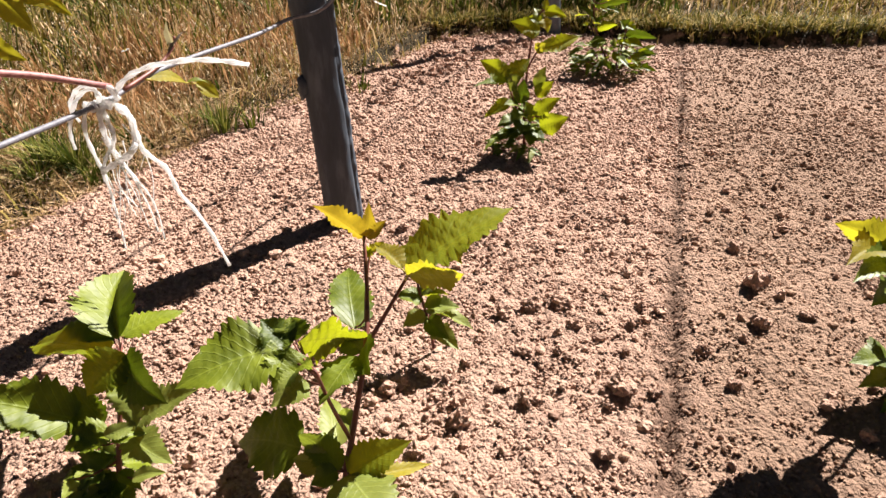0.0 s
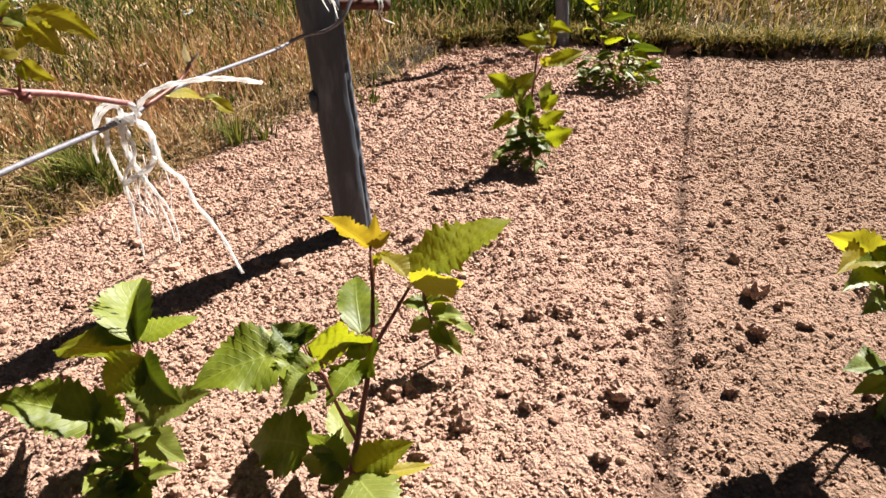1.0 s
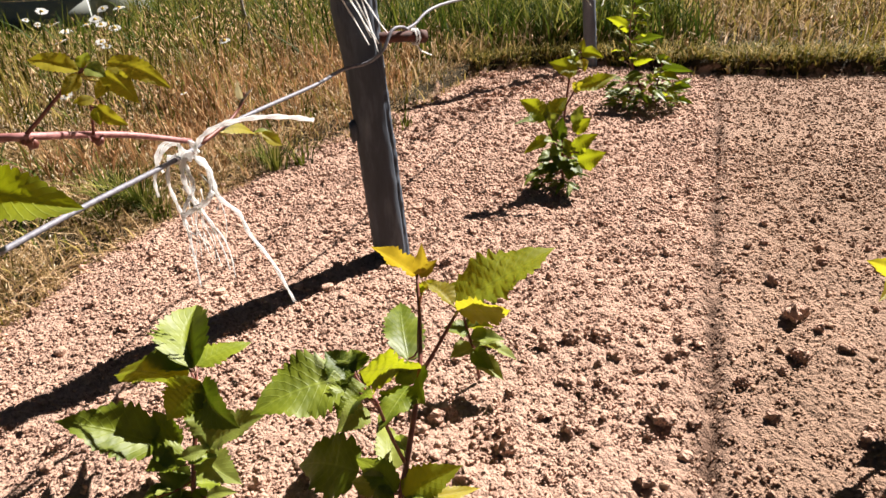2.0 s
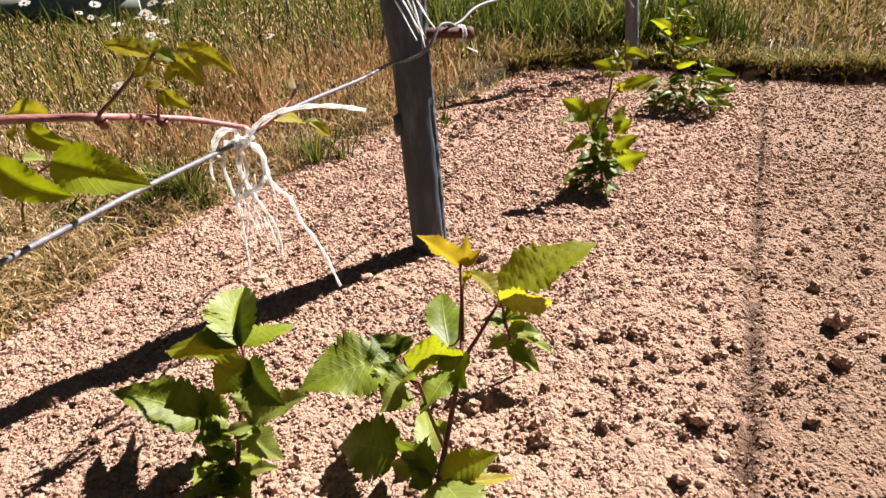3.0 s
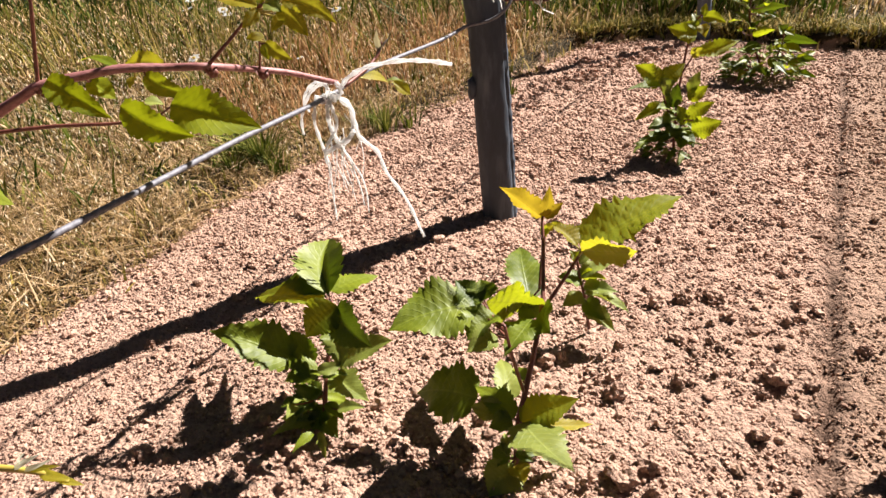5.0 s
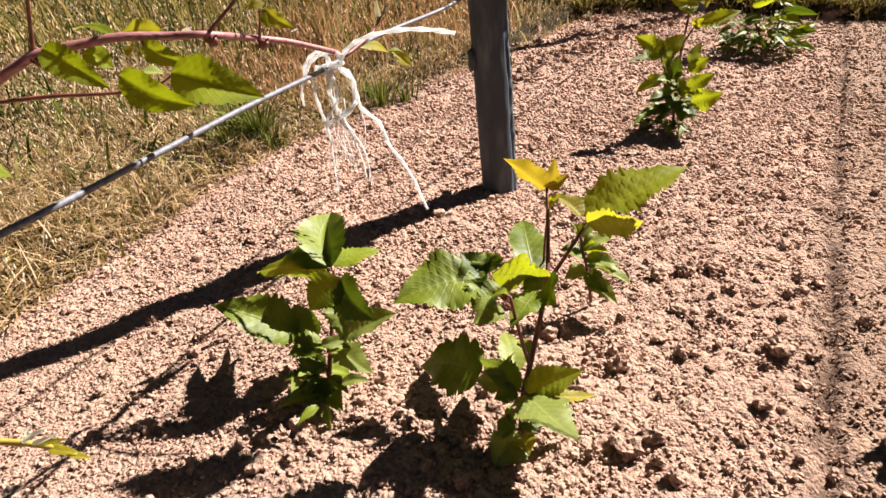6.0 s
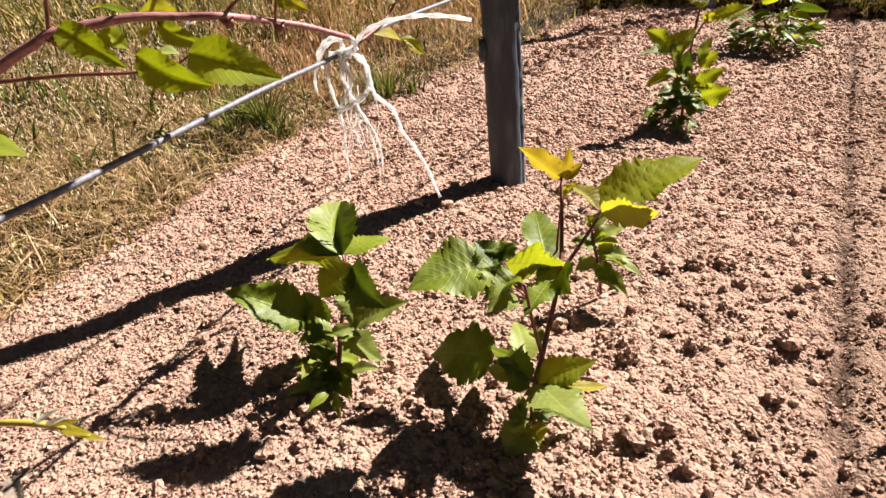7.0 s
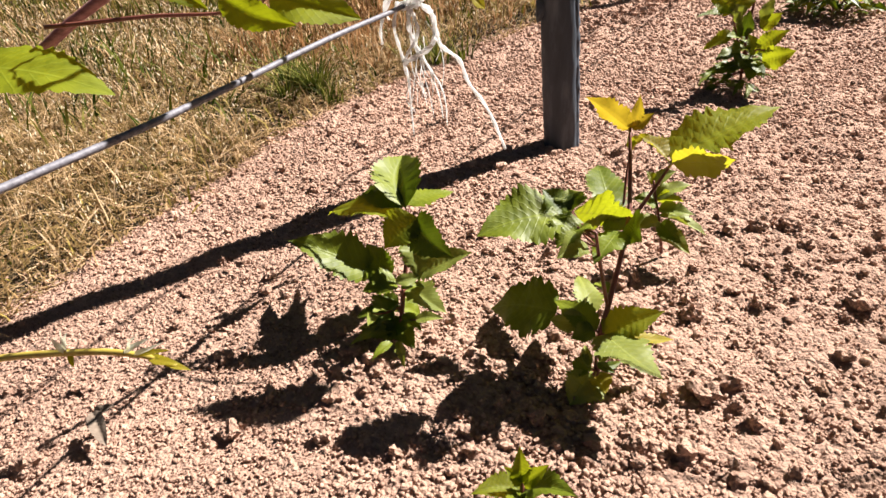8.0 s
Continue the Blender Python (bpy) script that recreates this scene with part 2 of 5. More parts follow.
def tube(points, r0, r1=None, sides=8, steps=6, rough=0.0, seed=0):
    """A round, tapered rod along a smooth way, closed at both ends."""
    r1 = r0 if r1 is None else r1
    way = spline(points, steps)
    rnd = random.Random(seed)
    verts, faces = [], []
    side = None
    for i, c in enumerate(way):
        d = (way[min(i + 1, len(way) - 1)] - way[max(i - 1, 0)]).normalized()
        if side is None:
            side = d.orthogonal().normalized()
        side = (side - d * side.dot(d)).normalized()
        up = d.cross(side)
        r = r0 + (r1 - r0) * i / max(1, len(way) - 1)
        for k in range(sides):
            a = 2 * math.pi * k / sides
            rr = r * (1 + rough * (rnd.random() - 0.5))
            verts.append(c + side * math.cos(a) * rr + up * math.sin(a) * rr)
    for i in range(len(way) - 1):
        for k in range(sides):
            a, b = i * sides + k, i * sides + (k + 1) % sides
            faces.append((a, b, b + sides, a + sides))
    faces.append(tuple(range(sides))[::-1])
    faces.append(tuple(range(len(verts) - sides, len(verts))))
    return verts, faces


FACING = {"u": (0.05, -0.25, 1), "c": (0.0, -0.5, 0.85), "l": (-0.6, -0.4, 0.7), "r": (0.55, -0.35, 0.75), "s": (0.25, 0.9, 0.35), "b": (0.3, 0.1, 0.9), "g": (0.1, -0.2, 0.95), "f": (-0.1, -0.5, 0.85), "k": (-0.1, -0.45, 0.9), "d": (-0.35, -0.6, 0.72), "v": (0.1, -0.6, 0.8)}
STEMS = {}


def stem(plant, points, r0, r1, material=None, name="stem"):
    made = part(name, tube(points, r0, r1, 8, 5, 0.12), material or STEM, plant)
    STEMS.setdefault(plant.name, []).extend(spline(points, 5))
    return made


def blade(base, tip, width, facing, seed, lobes=0.0, teeth=1.0, blunt=0.86, pleat=0.075, limp=1.0, crease=None):
    """A pointed, toothed, pleated leaf, folded along its midrib."""
    rnd = random.Random(seed)
    base, tip = Vector(base), Vector(tip)
    d = tip - base
    length = d.length
    d.normalize()
    n = Vector(FACING[facing] if isinstance(facing, str) else facing)
    n += Vector((rnd.uniform(-0.2, 0.2), rnd.uniform(-0.2, 0.2), rnd.uniform(-0.1, 0.1)))
    side = n.cross(d).normalized()
    n = d.cross(side).normalized()
    rows, cols = 36, 4
    fold = rnd.uniform(0.42, 0.80) * limp if crease is None else crease
    arch = rnd.uniform(0.02, 0.10)
    twist = rnd.uniform(-0.25, 0.25)
    sway = rnd.uniform(-0.08, 0.08)
    plump = rnd.uniform(0.44, 0.62)
    best = plump / (plump + blunt)
    peak = best ** plump * (1 - best) ** blunt
    wavy, wave_n = rnd.uniform(0.08, 0.24) * limp, rnd.uniform(1.2, 2.4)
    verts, faces, uvs = [], [], []
    for i in range(rows + 1):
        u = i / rows
        w = u ** plump * (1 - u) ** blunt / peak
        w += lobes * max(0, 1 - abs(u - 0.34) / 0.13) * 0.55
        tooth = ((-0.10, 0.02, 0.13)[i % 3] * rnd.uniform(0.6, 1.4) + (0.04 if i % 9 < 5 else -0.03)) * (1 - 0.3 * u) * teeth
        if i in (0, rows):
            tooth = 0
        c = base + d * (length * u) + n * (length * arch * 4 * u * (1 - u)) + side * (sway * length * math.sin(math.pi * u))
        roll = twist * (u - 0.3)
        s2 = side * math.cos(roll) + n * math.sin(roll)
        n2 = n * math.cos(roll) - side * math.sin(roll)
        for k in range(-cols, cols + 1):
            v = k / cols
            half = width * 0.5 * w
            if abs(k) == cols:
                half *= 1 + tooth
            lift = fold * abs(v) * half + pleat * width * w * math.sin(2 * math.pi * (10 * u - 2.4 * abs(v))) * min(1, abs(v) * 2) * 0.5
            lift -= 0.16 * half * v * v
            lift += wavy * half * v * v * math.sin(wave_n * u * 6.283 + (1.7 if v > 0 else 0) + seed)
            verts.append(c + s2 * (half * v) + n2 * lift + d * (0.10 * half * abs(v)))
            uvs.append((u, 0.5 + 0.5 * v))
    m = 2 * cols + 1
    for i in range(rows):
        for k in range(m - 1):
            a = i * m + k
            faces.append((a, a + 1, a + 1 + m, a + m))
    return verts, faces, uvs


LEAF_COUNT = [0]


def leaf(plant, base, tip, width, facing, material, lobes=None, crease=None):
    LEAF_COUNT[0] += 1
    if lobes is None:
        lobes = (0.0, 0.1, 0.0, 0.16, 0.0, 0.0)[LEAF_COUNT[0] % 6] if material in (OLD, PALE) else 0.0
    seed = LEAF_COUNT[0] * 7 + 3
    cane_leaf = plant.name.startswith("bramble_cane")
    made = part("leaf", blade(base, tip, width, facing, seed, lobes, 0.75 if cane_leaf else 1.0, 1.0 if cane_leaf else 1.22 if material in (YOUNG, FRESH, BRONZE) else 1.2, 0.05 if cane_leaf else 0.075 if material in (YOUNG, FRESH, BRONZE) else 0.045, 0.55 if cane_leaf else 1.0, crease), material, plant)
    ways = STEMS.get(plant.name)
    if ways:
        b = Vector(base)
        near = min(ways, key=lambda q: (q - b).length + (0.6 * max(0, q.z - b.z)))
        if 0.006 < (near - b).length < 0.2:
            mid = (near + b) / 2 + Vector((0, 0, -0.1 * (near - b).length))
            part("petiole", tube([near, mid, b + (Vector(tip) - b) * 0.03], 0.0016, 0.0011, 6, 4), STEM if material is not YOUNG else TENDER, plant)
    return made


# ---- ground ----
BED = [(-1.25, -3), (-1.23, 0.221), (-1.161, 0.642), (-1.048, 1.056), (-0.992, 1.47), (-0.792, 1.828), (-0.616, 2.223), (-0.27, 2.73), (0.05, 3.4), (0.4, 3.64),
       (0.8, 3.52), (1.1, 3.3), (1.64, 3.13), (2.27, 3.15), (6, 3.2), (6, -3)]
FURROW = ((0.322, 0.542), (1.25, 3.15))


def bed_distance(x, y):
    """Metres inside the bed (minus: outside), for arrays."""
    best = np.full(x.shape, 1e9)
    inside = np.zeros(x.shape, dtype=bool)
    for (ax, ay), (bx, by) in zip(BED, BED[1:] + BED[:1]):
        dx, dy = bx - ax, by - ay
        t = np.clip(((x - ax) * dx + (y - ay) * dy) / (dx * dx + dy * dy), 0, 1)
        best = np.minimum(best, np.hypot(x - ax - t * dx, y - ay - t * dy))
        cross = ((ay > y) != (by > y)) & (x < (bx - ax) * (y - ay) / ((by - ay) or 1e-9) + ax)
        inside ^= cross
    return np.where(inside, best, -best)


def furrow_side(x, y):
    (ax, ay), (bx, by) = FURROW
    ln = math.hypot(bx - ax, by - ay)
    return ((x - ax) * (by - ay) - (y - ay) * (bx - ax)) / ln


def lattice(x, y, cell, seed):
    """Smooth value noise on a lattice, for arrays."""
    rs = np.random.RandomState(seed)
    table = rs.rand(256, 256)
    gx, gy = x / cell, y / cell
    ix, iy = np.floor(gx).astype(int), np.floor(gy).astype(int)
    fx, fy = gx - ix, gy - iy
    fx, fy = fx * fx * (3 - 2 * fx), fy * fy * (3 - 2 * fy)
    v = lambda a, b: table[a % 256, b % 256]
    return (v(ix, iy) * (1 - fx) + v(ix + 1, iy) * fx) * (1 - fy) + (v(ix, iy + 1) * (1 - fx) + v(ix + 1, iy + 1) * fx) * fy - 0.5


def height(x, y):
    """The ground's height without its crumbs."""
    x, y = np.asarray(x, dtype=float), np.asarray(y, dtype=float)
    d = bed_distance(x, y)
    f = furrow_side(x, y)
    inside = np.clip(d / 0.05, 0, 1)
    smooth = 1 - 0.25 * np.clip((-0.25 - x) / 0.3, 0, 1) * np.clip((0.8 - y) / 0.3, 0, 1)
    z = (0.016 * lattice(x, y, 0.23, 1) + 0.009 * lattice(x, y, 0.085, 2) * smooth) * inside
    z += -0.021 * np.exp(-((f + 0.012 * lattice(x, y, 0.12, 8)) / 0.014) ** 2) * np.clip(0.8 + 1.1 * lattice(x, y, 0.13, 9), 0.1, 1) * inside
    z -= 0.05 * np.clip(-x - 0.35, 0, 0.9) * np.clip((2.7 - y) / 0.9, 0, 1)  # the ground falls away towards the grass
    back = np.clip((y - 2.2) / 1.0, 0, 1)
    z += np.where(d < 0, np.clip((-d + 0.04 * lattice(x, y, 0.07, 31)) / (0.09 - 0.06 * back), 0, 1) * (0.012 + 0.05 * back) + 0.02 * lattice(x, y, 0.4, 3), 0)
    return z


def axis_steps(stops):
    """Coordinates whose step grows from stretch to stretch: (to, step)."""
    out = [stops[0]]
    for to, step in stops[1:]:
        k = max(1, round((to - out[-1]) / step))
        a = out[-1]
        out.extend(a + (to - a) * (i + 1) / k for i in range(k))
    return np.array(out)


def dense_of(x, y):
    """1 where the sheet is finest, in the near bed."""
    return np.clip((1.25 - x) / 0.3, 0, 1) * np.clip((x + 1.45) / 0.2, 0, 1) * np.clip((y - 0.10) / 0.1, 0, 1) * np.clip((2.9 - y) / 0.5, 0, 1)


def middle_of(x, y):
    return np.clip((2.5 - x) / 0.3, 0, 1) * np.clip((x + 1.45) / 0.2, 0, 1) * np.clip((y - 0.12) / 0.1, 0, 1)


def build_ground():
    xs = axis_steps([-900.0, (-100, 200), (-20, 20), (-6, 2), (-2, 0.25), (-1.25, 0.03), (0.95, 0.0064), (2.4, 0.014), (6.4, 0.2), (20, 3), (100, 20), (900, 200)])
    ys = axis_steps([-900.0, (-100, 200), (-20, 20), (-4, 2), (-0.5, 0.2), (0.15, 0.03), (1.4, 0.0062), (2.4, 0.011), (3.75, 0.016), (6, 0.12), (20, 2), (100, 20), (900, 200)])
    X, Y = np.meshgrid(xs, ys)
    Z = height(X, Y)
    d = bed_distance(X, Y)
    f = furrow_side(X, Y)
    fine = np.clip(d / 0.03, 0, 1) * np.clip((4.0 - np.abs(X)) / 0.5, 0, 1)
    crumbs = 0.006 * lattice(X, Y, 0.027, 4) * middle_of(X, Y) + dense_of(X, Y) * (0.007 * lattice(X + 0.3 * Y, Y, 0.015, 5) + 0.009 * lattice(X, Y - 0.2 * X, 0.0085, 6))
    calm = 1 - 0.5 * np.clip((-0.12 - X) / 0.35, 0, 1) * np.clip((1.0 - Y) / 0.4, 0, 1)
    Z = Z + crumbs * fine * np.where(f > 0, 0.75, 1.0) * calm
    r, c = X.shape
    verts = np.stack([X.ravel(), Y.ravel(), Z.ravel()], axis=1)
    i = (np.arange(r - 1)[:, None] * c + np.arange(c - 1)[None, :]).ravel()
    faces = np.stack([i, i + 1, i + 1 + c, i + c], axis=1)
    me = bpy.data.meshes.new("ground")
    me.vertices.add(len(verts))
    me.vertices.foreach_set("co", verts.astype(np.float32).ravel())
    me.loops.add(faces.size)
    me.loops.foreach_set("vertex_index", faces.astype(np.int32).ravel())
    me.polygons.add(len(faces))
    me.polygons.foreach_set("loop_start", np.arange(0, faces.size, 4, dtype=np.int32))
    me.update(calc_edges=True)
    # "furrow" masks the shade that is coloured into the soil along the line
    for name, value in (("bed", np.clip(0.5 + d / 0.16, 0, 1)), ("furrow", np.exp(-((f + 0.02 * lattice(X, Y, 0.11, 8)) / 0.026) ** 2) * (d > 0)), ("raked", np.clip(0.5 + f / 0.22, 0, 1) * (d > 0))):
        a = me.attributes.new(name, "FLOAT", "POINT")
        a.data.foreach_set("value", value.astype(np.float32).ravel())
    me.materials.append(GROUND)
    ob = new("ground", me)
    return tagged(ob, "dry pinkish-beige tilled soil bed within rough turf", "ground", "", "structure")


ground = build_ground()


def lump(seed, levels=1):
    """A jagged crumb of soil of radius 1."""
    bm = bmesh.new()
    bmesh.ops.create_icosphere(bm, subdivisions=levels, radius=1.0)
    off = Vector((seed * 7.3, seed * 1.9, seed * 3.1))
    for v in bm.verts:
        v.co *= 1 + 0.75 * noise.noise(v.co * 0.9 + off) + 0.4 * noise.noise(v.co * 2.3 + off)
        v.co.z *= 0.9
    bm.verts.ensure_lookup_table()
    vs = np.array([v.co[:] for v in bm.verts])
    fs = np.array([[v.index for v in f.verts] for f in bm.faces])
    bm.free()
    return vs, fs


def scatter(name, shapes, places, radii, material, rs, label, category, sink=0.38):
    """Many small lumps in one mesh."""
    V, F, n = [], [], 0
    turn = rs.rand(len(places)) * 6.283
    pick = rs.randint(0, len(shapes), len(places))
    squash = rs.uniform(0.7, 1.25, (len(places), 2))
    for k in range(len(shapes)):
        sel = np.where(pick == k)[0]
        vs, fs = shapes[k]
        c, s = np.cos(turn[sel])[:, None], np.sin(turn[sel])[:, None]
        vx, vy = vs[None, :, 0] * squash[sel, :1], vs[None, :, 1]
        r = radii[sel][:, None]
        co = np.stack([places[sel, 0:1] + (vx * c - vy * s) * r, places[sel, 1:2] + (vx * s + vy * c) * r,
                       places[sel, 2:3] + (vs[None, :, 2] * squash[sel, 1:] + 0.75 - sink * 2) * r], axis=2)
        V.append(co.reshape(-1, 3))
        F.append((fs[None] + (np.arange(len(sel)) * len(vs))[:, None, None] + n).reshape(-1, 3))
        n += len(sel) * len(vs)
    ob = stuff_mesh(name, np.concatenate(V), np.concatenate(F), material, label, category)
    if len(shapes[0][1]) != 20:
        ob.data.shade_flat()
    else:
        ob.data.shade_smooth()
    return ob


def stuff_mesh(name, V, F, material, label, category):
    me = bpy.data.meshes.new(name)
    k = F.shape[1]
    me.vertices.add(len(V))
    me.vertices.foreach_set("co", V.astype(np.float32).ravel())
    me.loops.add(F.size)
    me.loops.foreach_set("vertex_index", F.astype(np.int32).ravel())
    me.polygons.add(len(F))
    me.polygons.foreach_set("loop_start", np.arange(0, F.size, k, dtype=np.int32))
    me.update(calc_edges=True)
    me.materials.append(material)
    return tagged(new(name, me), label, category, "", "stuff")


rs = np.random.RandomState(11)


def crumb_places(count, x0, x1, y0, y1, near=0.0):
    x, y = rs.uniform(x0, x1, count), y0 + (y1 - y0) * rs.rand(count) ** (1 + near)
    keep = (bed_distance(x, y) > -np.where(y > 2.6, 0.02, 0.12) * rs.rand(count) ** 2) & (x < 0.78 + 0.68 * y)
    f = furrow_side(x, y)
    keep &= (np.abs(f) > 0.016 * rs.rand(count)) & ((f < 0) | (rs.rand(count) < 0.76))
    x, y = x[keep], y[keep]
    return np.stack([x, y, height(x, y)], axis=1)


def chip(seed):
    """An angular grain of 12 triangles."""
    g = np.random.RandomState(seed)
    vs = np.array([(a, b, c) for a in (-1, 1) for b in (-1, 1) for c in (-1, 1)], dtype=float) * g.uniform(0.45, 0.95, (8, 3))
    quads = [(0, 1, 3, 2), (4, 6, 7, 5), (0, 4, 5, 1), (2, 3, 7, 6), (0, 2, 6, 4), (1, 5, 7, 3)]
    return vs, np.array([t for a, b, c, d in quads for t in ((a, b, c), (a, c, d))])


def strew(name, shapes, p, r, label, sink=0.36):
    """The crumbs on either side of the furrow."""
    r = r * (1 - 0.28 * np.clip((-0.12 - p[:, 0]) / 0.35, 0, 1) * np.clip((1.0 - p[:, 1]) / 0.4, 0, 1))  # finer by the grass
    r = r * (1 - 0.22 * np.clip((p[:, 0] + 0.02) / 0.1, 0, 1) * np.clip((1.25 - p[:, 1]) / 0.3, 0, 1))
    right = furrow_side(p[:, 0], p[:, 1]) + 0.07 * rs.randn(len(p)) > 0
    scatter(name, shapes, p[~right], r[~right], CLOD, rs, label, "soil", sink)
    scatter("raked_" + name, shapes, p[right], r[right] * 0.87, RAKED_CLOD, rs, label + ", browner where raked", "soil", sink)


p = crumb_places(46000, -1.35, 1.9, 0.12, 2.0, 0.35)
strew("fine_soil_crumbs", [chip(s) for s in range(14)], p, 0.0020 + 0.0024 * rs.rand(len(p)) ** 1.6, "fine dry pinkish soil crumbs strewn over the bed", 0.24)
p = crumb_places(74000, -1.35, 2.0, 0.12, 2.1, 0.45)
strew("soil_crumbs", [lump(s, 1) for s in range(18)], p, 0.0023 + 0.0032 * rs.rand(len(p)) ** 2.4, "dry rounded soil crumbs strewn over the bed", 0.15)
p = crumb_places(38000, -1.1, 2.4, 1.35, 3.6, 0.1)
p = p[p[:, 1] > 1.35 + 0.6 * rs.rand(len(p))]
strew("middling_soil_crumbs", [lump(s + 9, 1) for s in range(12)], p, 0.0036 + 0.0040 * rs.rand(len(p)) ** 2.2, "middling dry soil crumbs strewn over the bed", 0.17)
x, y = rs.uniform(-1.2, 6.0, 8000), rs.uniform(-3.0, 3.2, 8000)
keep = (bed_distance(x, y) > 0) & ((y < 0.2) | (x > 0.8 + 0.66 * y))
p = np.stack([x[keep], y[keep], height(x[keep], y[keep])], axis=1)
strew("outer_soil_crumbs", [lump(s + 50, 1) for s in range(8)], p, 0.006 + 0.012 * rs.rand(len(p)) ** 2.5, "dry soil lumps over the rest of the bed", 0.25)
p = crumb_places(2600, -1.25, 2.3, 0.12, 3.6, 0.45)
strew("coarse_soil_crumbs", [lump(s + 20, 2) for s in range(10)], p, 0.0054 + 0.0068 * rs.rand(len(p)) ** 2.6, "coarse dry soil lumps strewn over the bed", 0.14)


# ---- grass ----
def blades(name, x, y, tall, material, label, width=0.0022, lean=0.5, seed=1):
    """Curved, tapering blades in one mesh."""
    g = np.random.RandomState(seed)
    n = len(x)
    z = height(x, y) - 0.004
    a = g.rand(n) * 6.283
    h = tall * g.uniform(0.45, 1.15, n) * (0.72 + 0.62 * (lattice(x, y, 0.11, seed + 7) + 0.5))
    width = width * 1.2
    bend = lean * g.uniform(0.1, 1.6, n)
    w = width * g.uniform(0.6, 1.5, n)
    face = a + g.uniform(-0.9, 0.9, n) + 1.57
    levels = (0.0, 0.4, 0.75, 1.0)
    rows = []
    for t in levels:
        cx, cy = x + np.cos(a) * bend * h * t * t, y + np.sin(a) * bend * h * t * t
        cz = z + h * t * (1 - 0.28 * np.minimum(bend, 1.5) * t)
        ww = w * (1 - 0.72 * t) if t < 1 else w * 0.0
        rows.append(np.stack([cx - np.cos(face) * ww, cy - np.sin(face) * ww, cz], axis=1))
        if t < 1:
            rows.append(np.stack([cx + np.cos(face) * ww, cy + np.sin(face) * ww, cz], axis=1))
    V = np.stack(rows, axis=1).reshape(-1, 3)
    tri = np.array([(0, 1, 3), (0, 3, 2), (2, 3, 5), (2, 5, 4), (4, 5, 6)])
    F = (tri[None] + (np.arange(n) * 7)[:, None, None]).reshape(-1, 3)
    return stuff_mesh(name, V, F, material, label, "grass")


def turf_places(count, x0, x1, y0, y1, margin=0.0, clump=0.0, seed=2):
    g = np.random.RandomState(seed)
    x, y = g.uniform(x0, x1, count), g.uniform(y0, y1, count)
    d = bed_distance(x, y)
    keep = d < -margin + 0.05 * g.randn(count) * (margin >= 0)
    keep &= (d < 0.10)
    if clump:
        keep &= lattice(x, y, 0.16, seed + 50) + 0.5 > clump * g.rand(count)
    return x[keep], y[keep]


def band_places(count, wide, seed, first=1, spans=8):
    """Places along the bed's left edge, thick at the edge."""
    g = np.random.RandomState(seed)
    t = g.rand(count) * spans
    k = np.minimum(t.astype(int), spans - 1) + first
    a, e = np.array(BED)[k], np.array(BED)[k + 1]
    s = (t - t.astype(int))[:, None]
    q = a + (e - a) * s
    n = np.stack([-(e - a)[:, 1], (e - a)[:, 0]], axis=1)
    n /= np.linalg.norm(n, axis=1)[:, None]
    off = wide * g.rand(count) ** 1.4 - 0.02 + 0.10 * lattice(q[:, 0] * 1.0, q[:, 1], 0.17, seed)
    q = q + n * off[:, None]
    return q[:, 0], q[:, 1]


def seed_heads(name, x, y, z0, size, material, label, seed):
    """Slim nodding ears at the tops of stalks, in one mesh."""
    g = np.random.RandomState(seed)
    n = len(x)
    a, t = g.rand(n) * 6.283, g.uniform(0.2, 1.0, n)
    d = np.stack([np.cos(a) * t, np.sin(a) * t, np.ones(n)], axis=1)
    d /= np.linalg.norm(d, axis=1)[:, None]
    s = np.cross(d, np.array([0.3, 0.9, 0.1]))
    s /= np.linalg.norm(s, axis=1)[:, None]
    u = np.cross(d, s)
    ln, w = (size * g.uniform(0.6, 1.4, n))[:, None], (size * g.uniform(0.09, 0.2, n))[:, None]
    c = np.stack([x, y, z0], axis=1)
    V = np.stack([c, c + d * ln * 0.4 + s * w, c + d * ln * 0.4 - s * w * 0.5 + u * w * 0.87, c + d * ln * 0.4 - s * w * 0.5 - u * w * 0.87, c + d * ln], axis=1).reshape(-1, 3)
    tri = np.array([(0, 2, 1), (0, 3, 2), (0, 1, 3), (4, 1, 2), (4, 2, 3), (4, 3, 1)])
    F = (tri[None] + (np.arange(n) * 5)[:, None, None]).reshape(-1, 3)
    return stuff_mesh(name, V, F, material, label, "grass")


def tallness(x, y, low, high, reach=1.0):
    """Grass grows taller away from the bed, and stays low before the shed."""
    t = low + (high - low) * np.clip((-bed_distance(x, y) - 0.08) / reach, 0, 1)
    return t * np.where((y > 3.9) & (x < -2.2 - 0.4 * (y - 4)), 0.55, 1.0)


x, y = band_places(24000, 1.1, 3)
blades("straw_grass", x, y, 0.030 + 0.045 * np.clip(-bed_distance(x, y) / 0.4, 0, 1), DRY, "short straw-coloured dry grass beside the bed", 0.0020, 1.5, 4)
x, y = turf_places(26000, -3.0, -0.4, 0.2, 3.2, 0.05, 0.8, 13)
blades("bent_straw_grass", x, y, 0.095, DRY, "bent pale straw stalks beside the bed", 0.0018, 1.7, 14)
x, y = turf_places(24000, -3.0, 0.3, -0.1, 3.3, 0.06, 1.5, 5)
blades("short_green_grass", x, y, 0.06, MIXED, "short olive-green grass beside the bed", 0.0028, 0.9, 6)
x, y = turf_places(15000, -4.2, 0.6, 1.6, 4.0, 0.10, 1.0, 7)
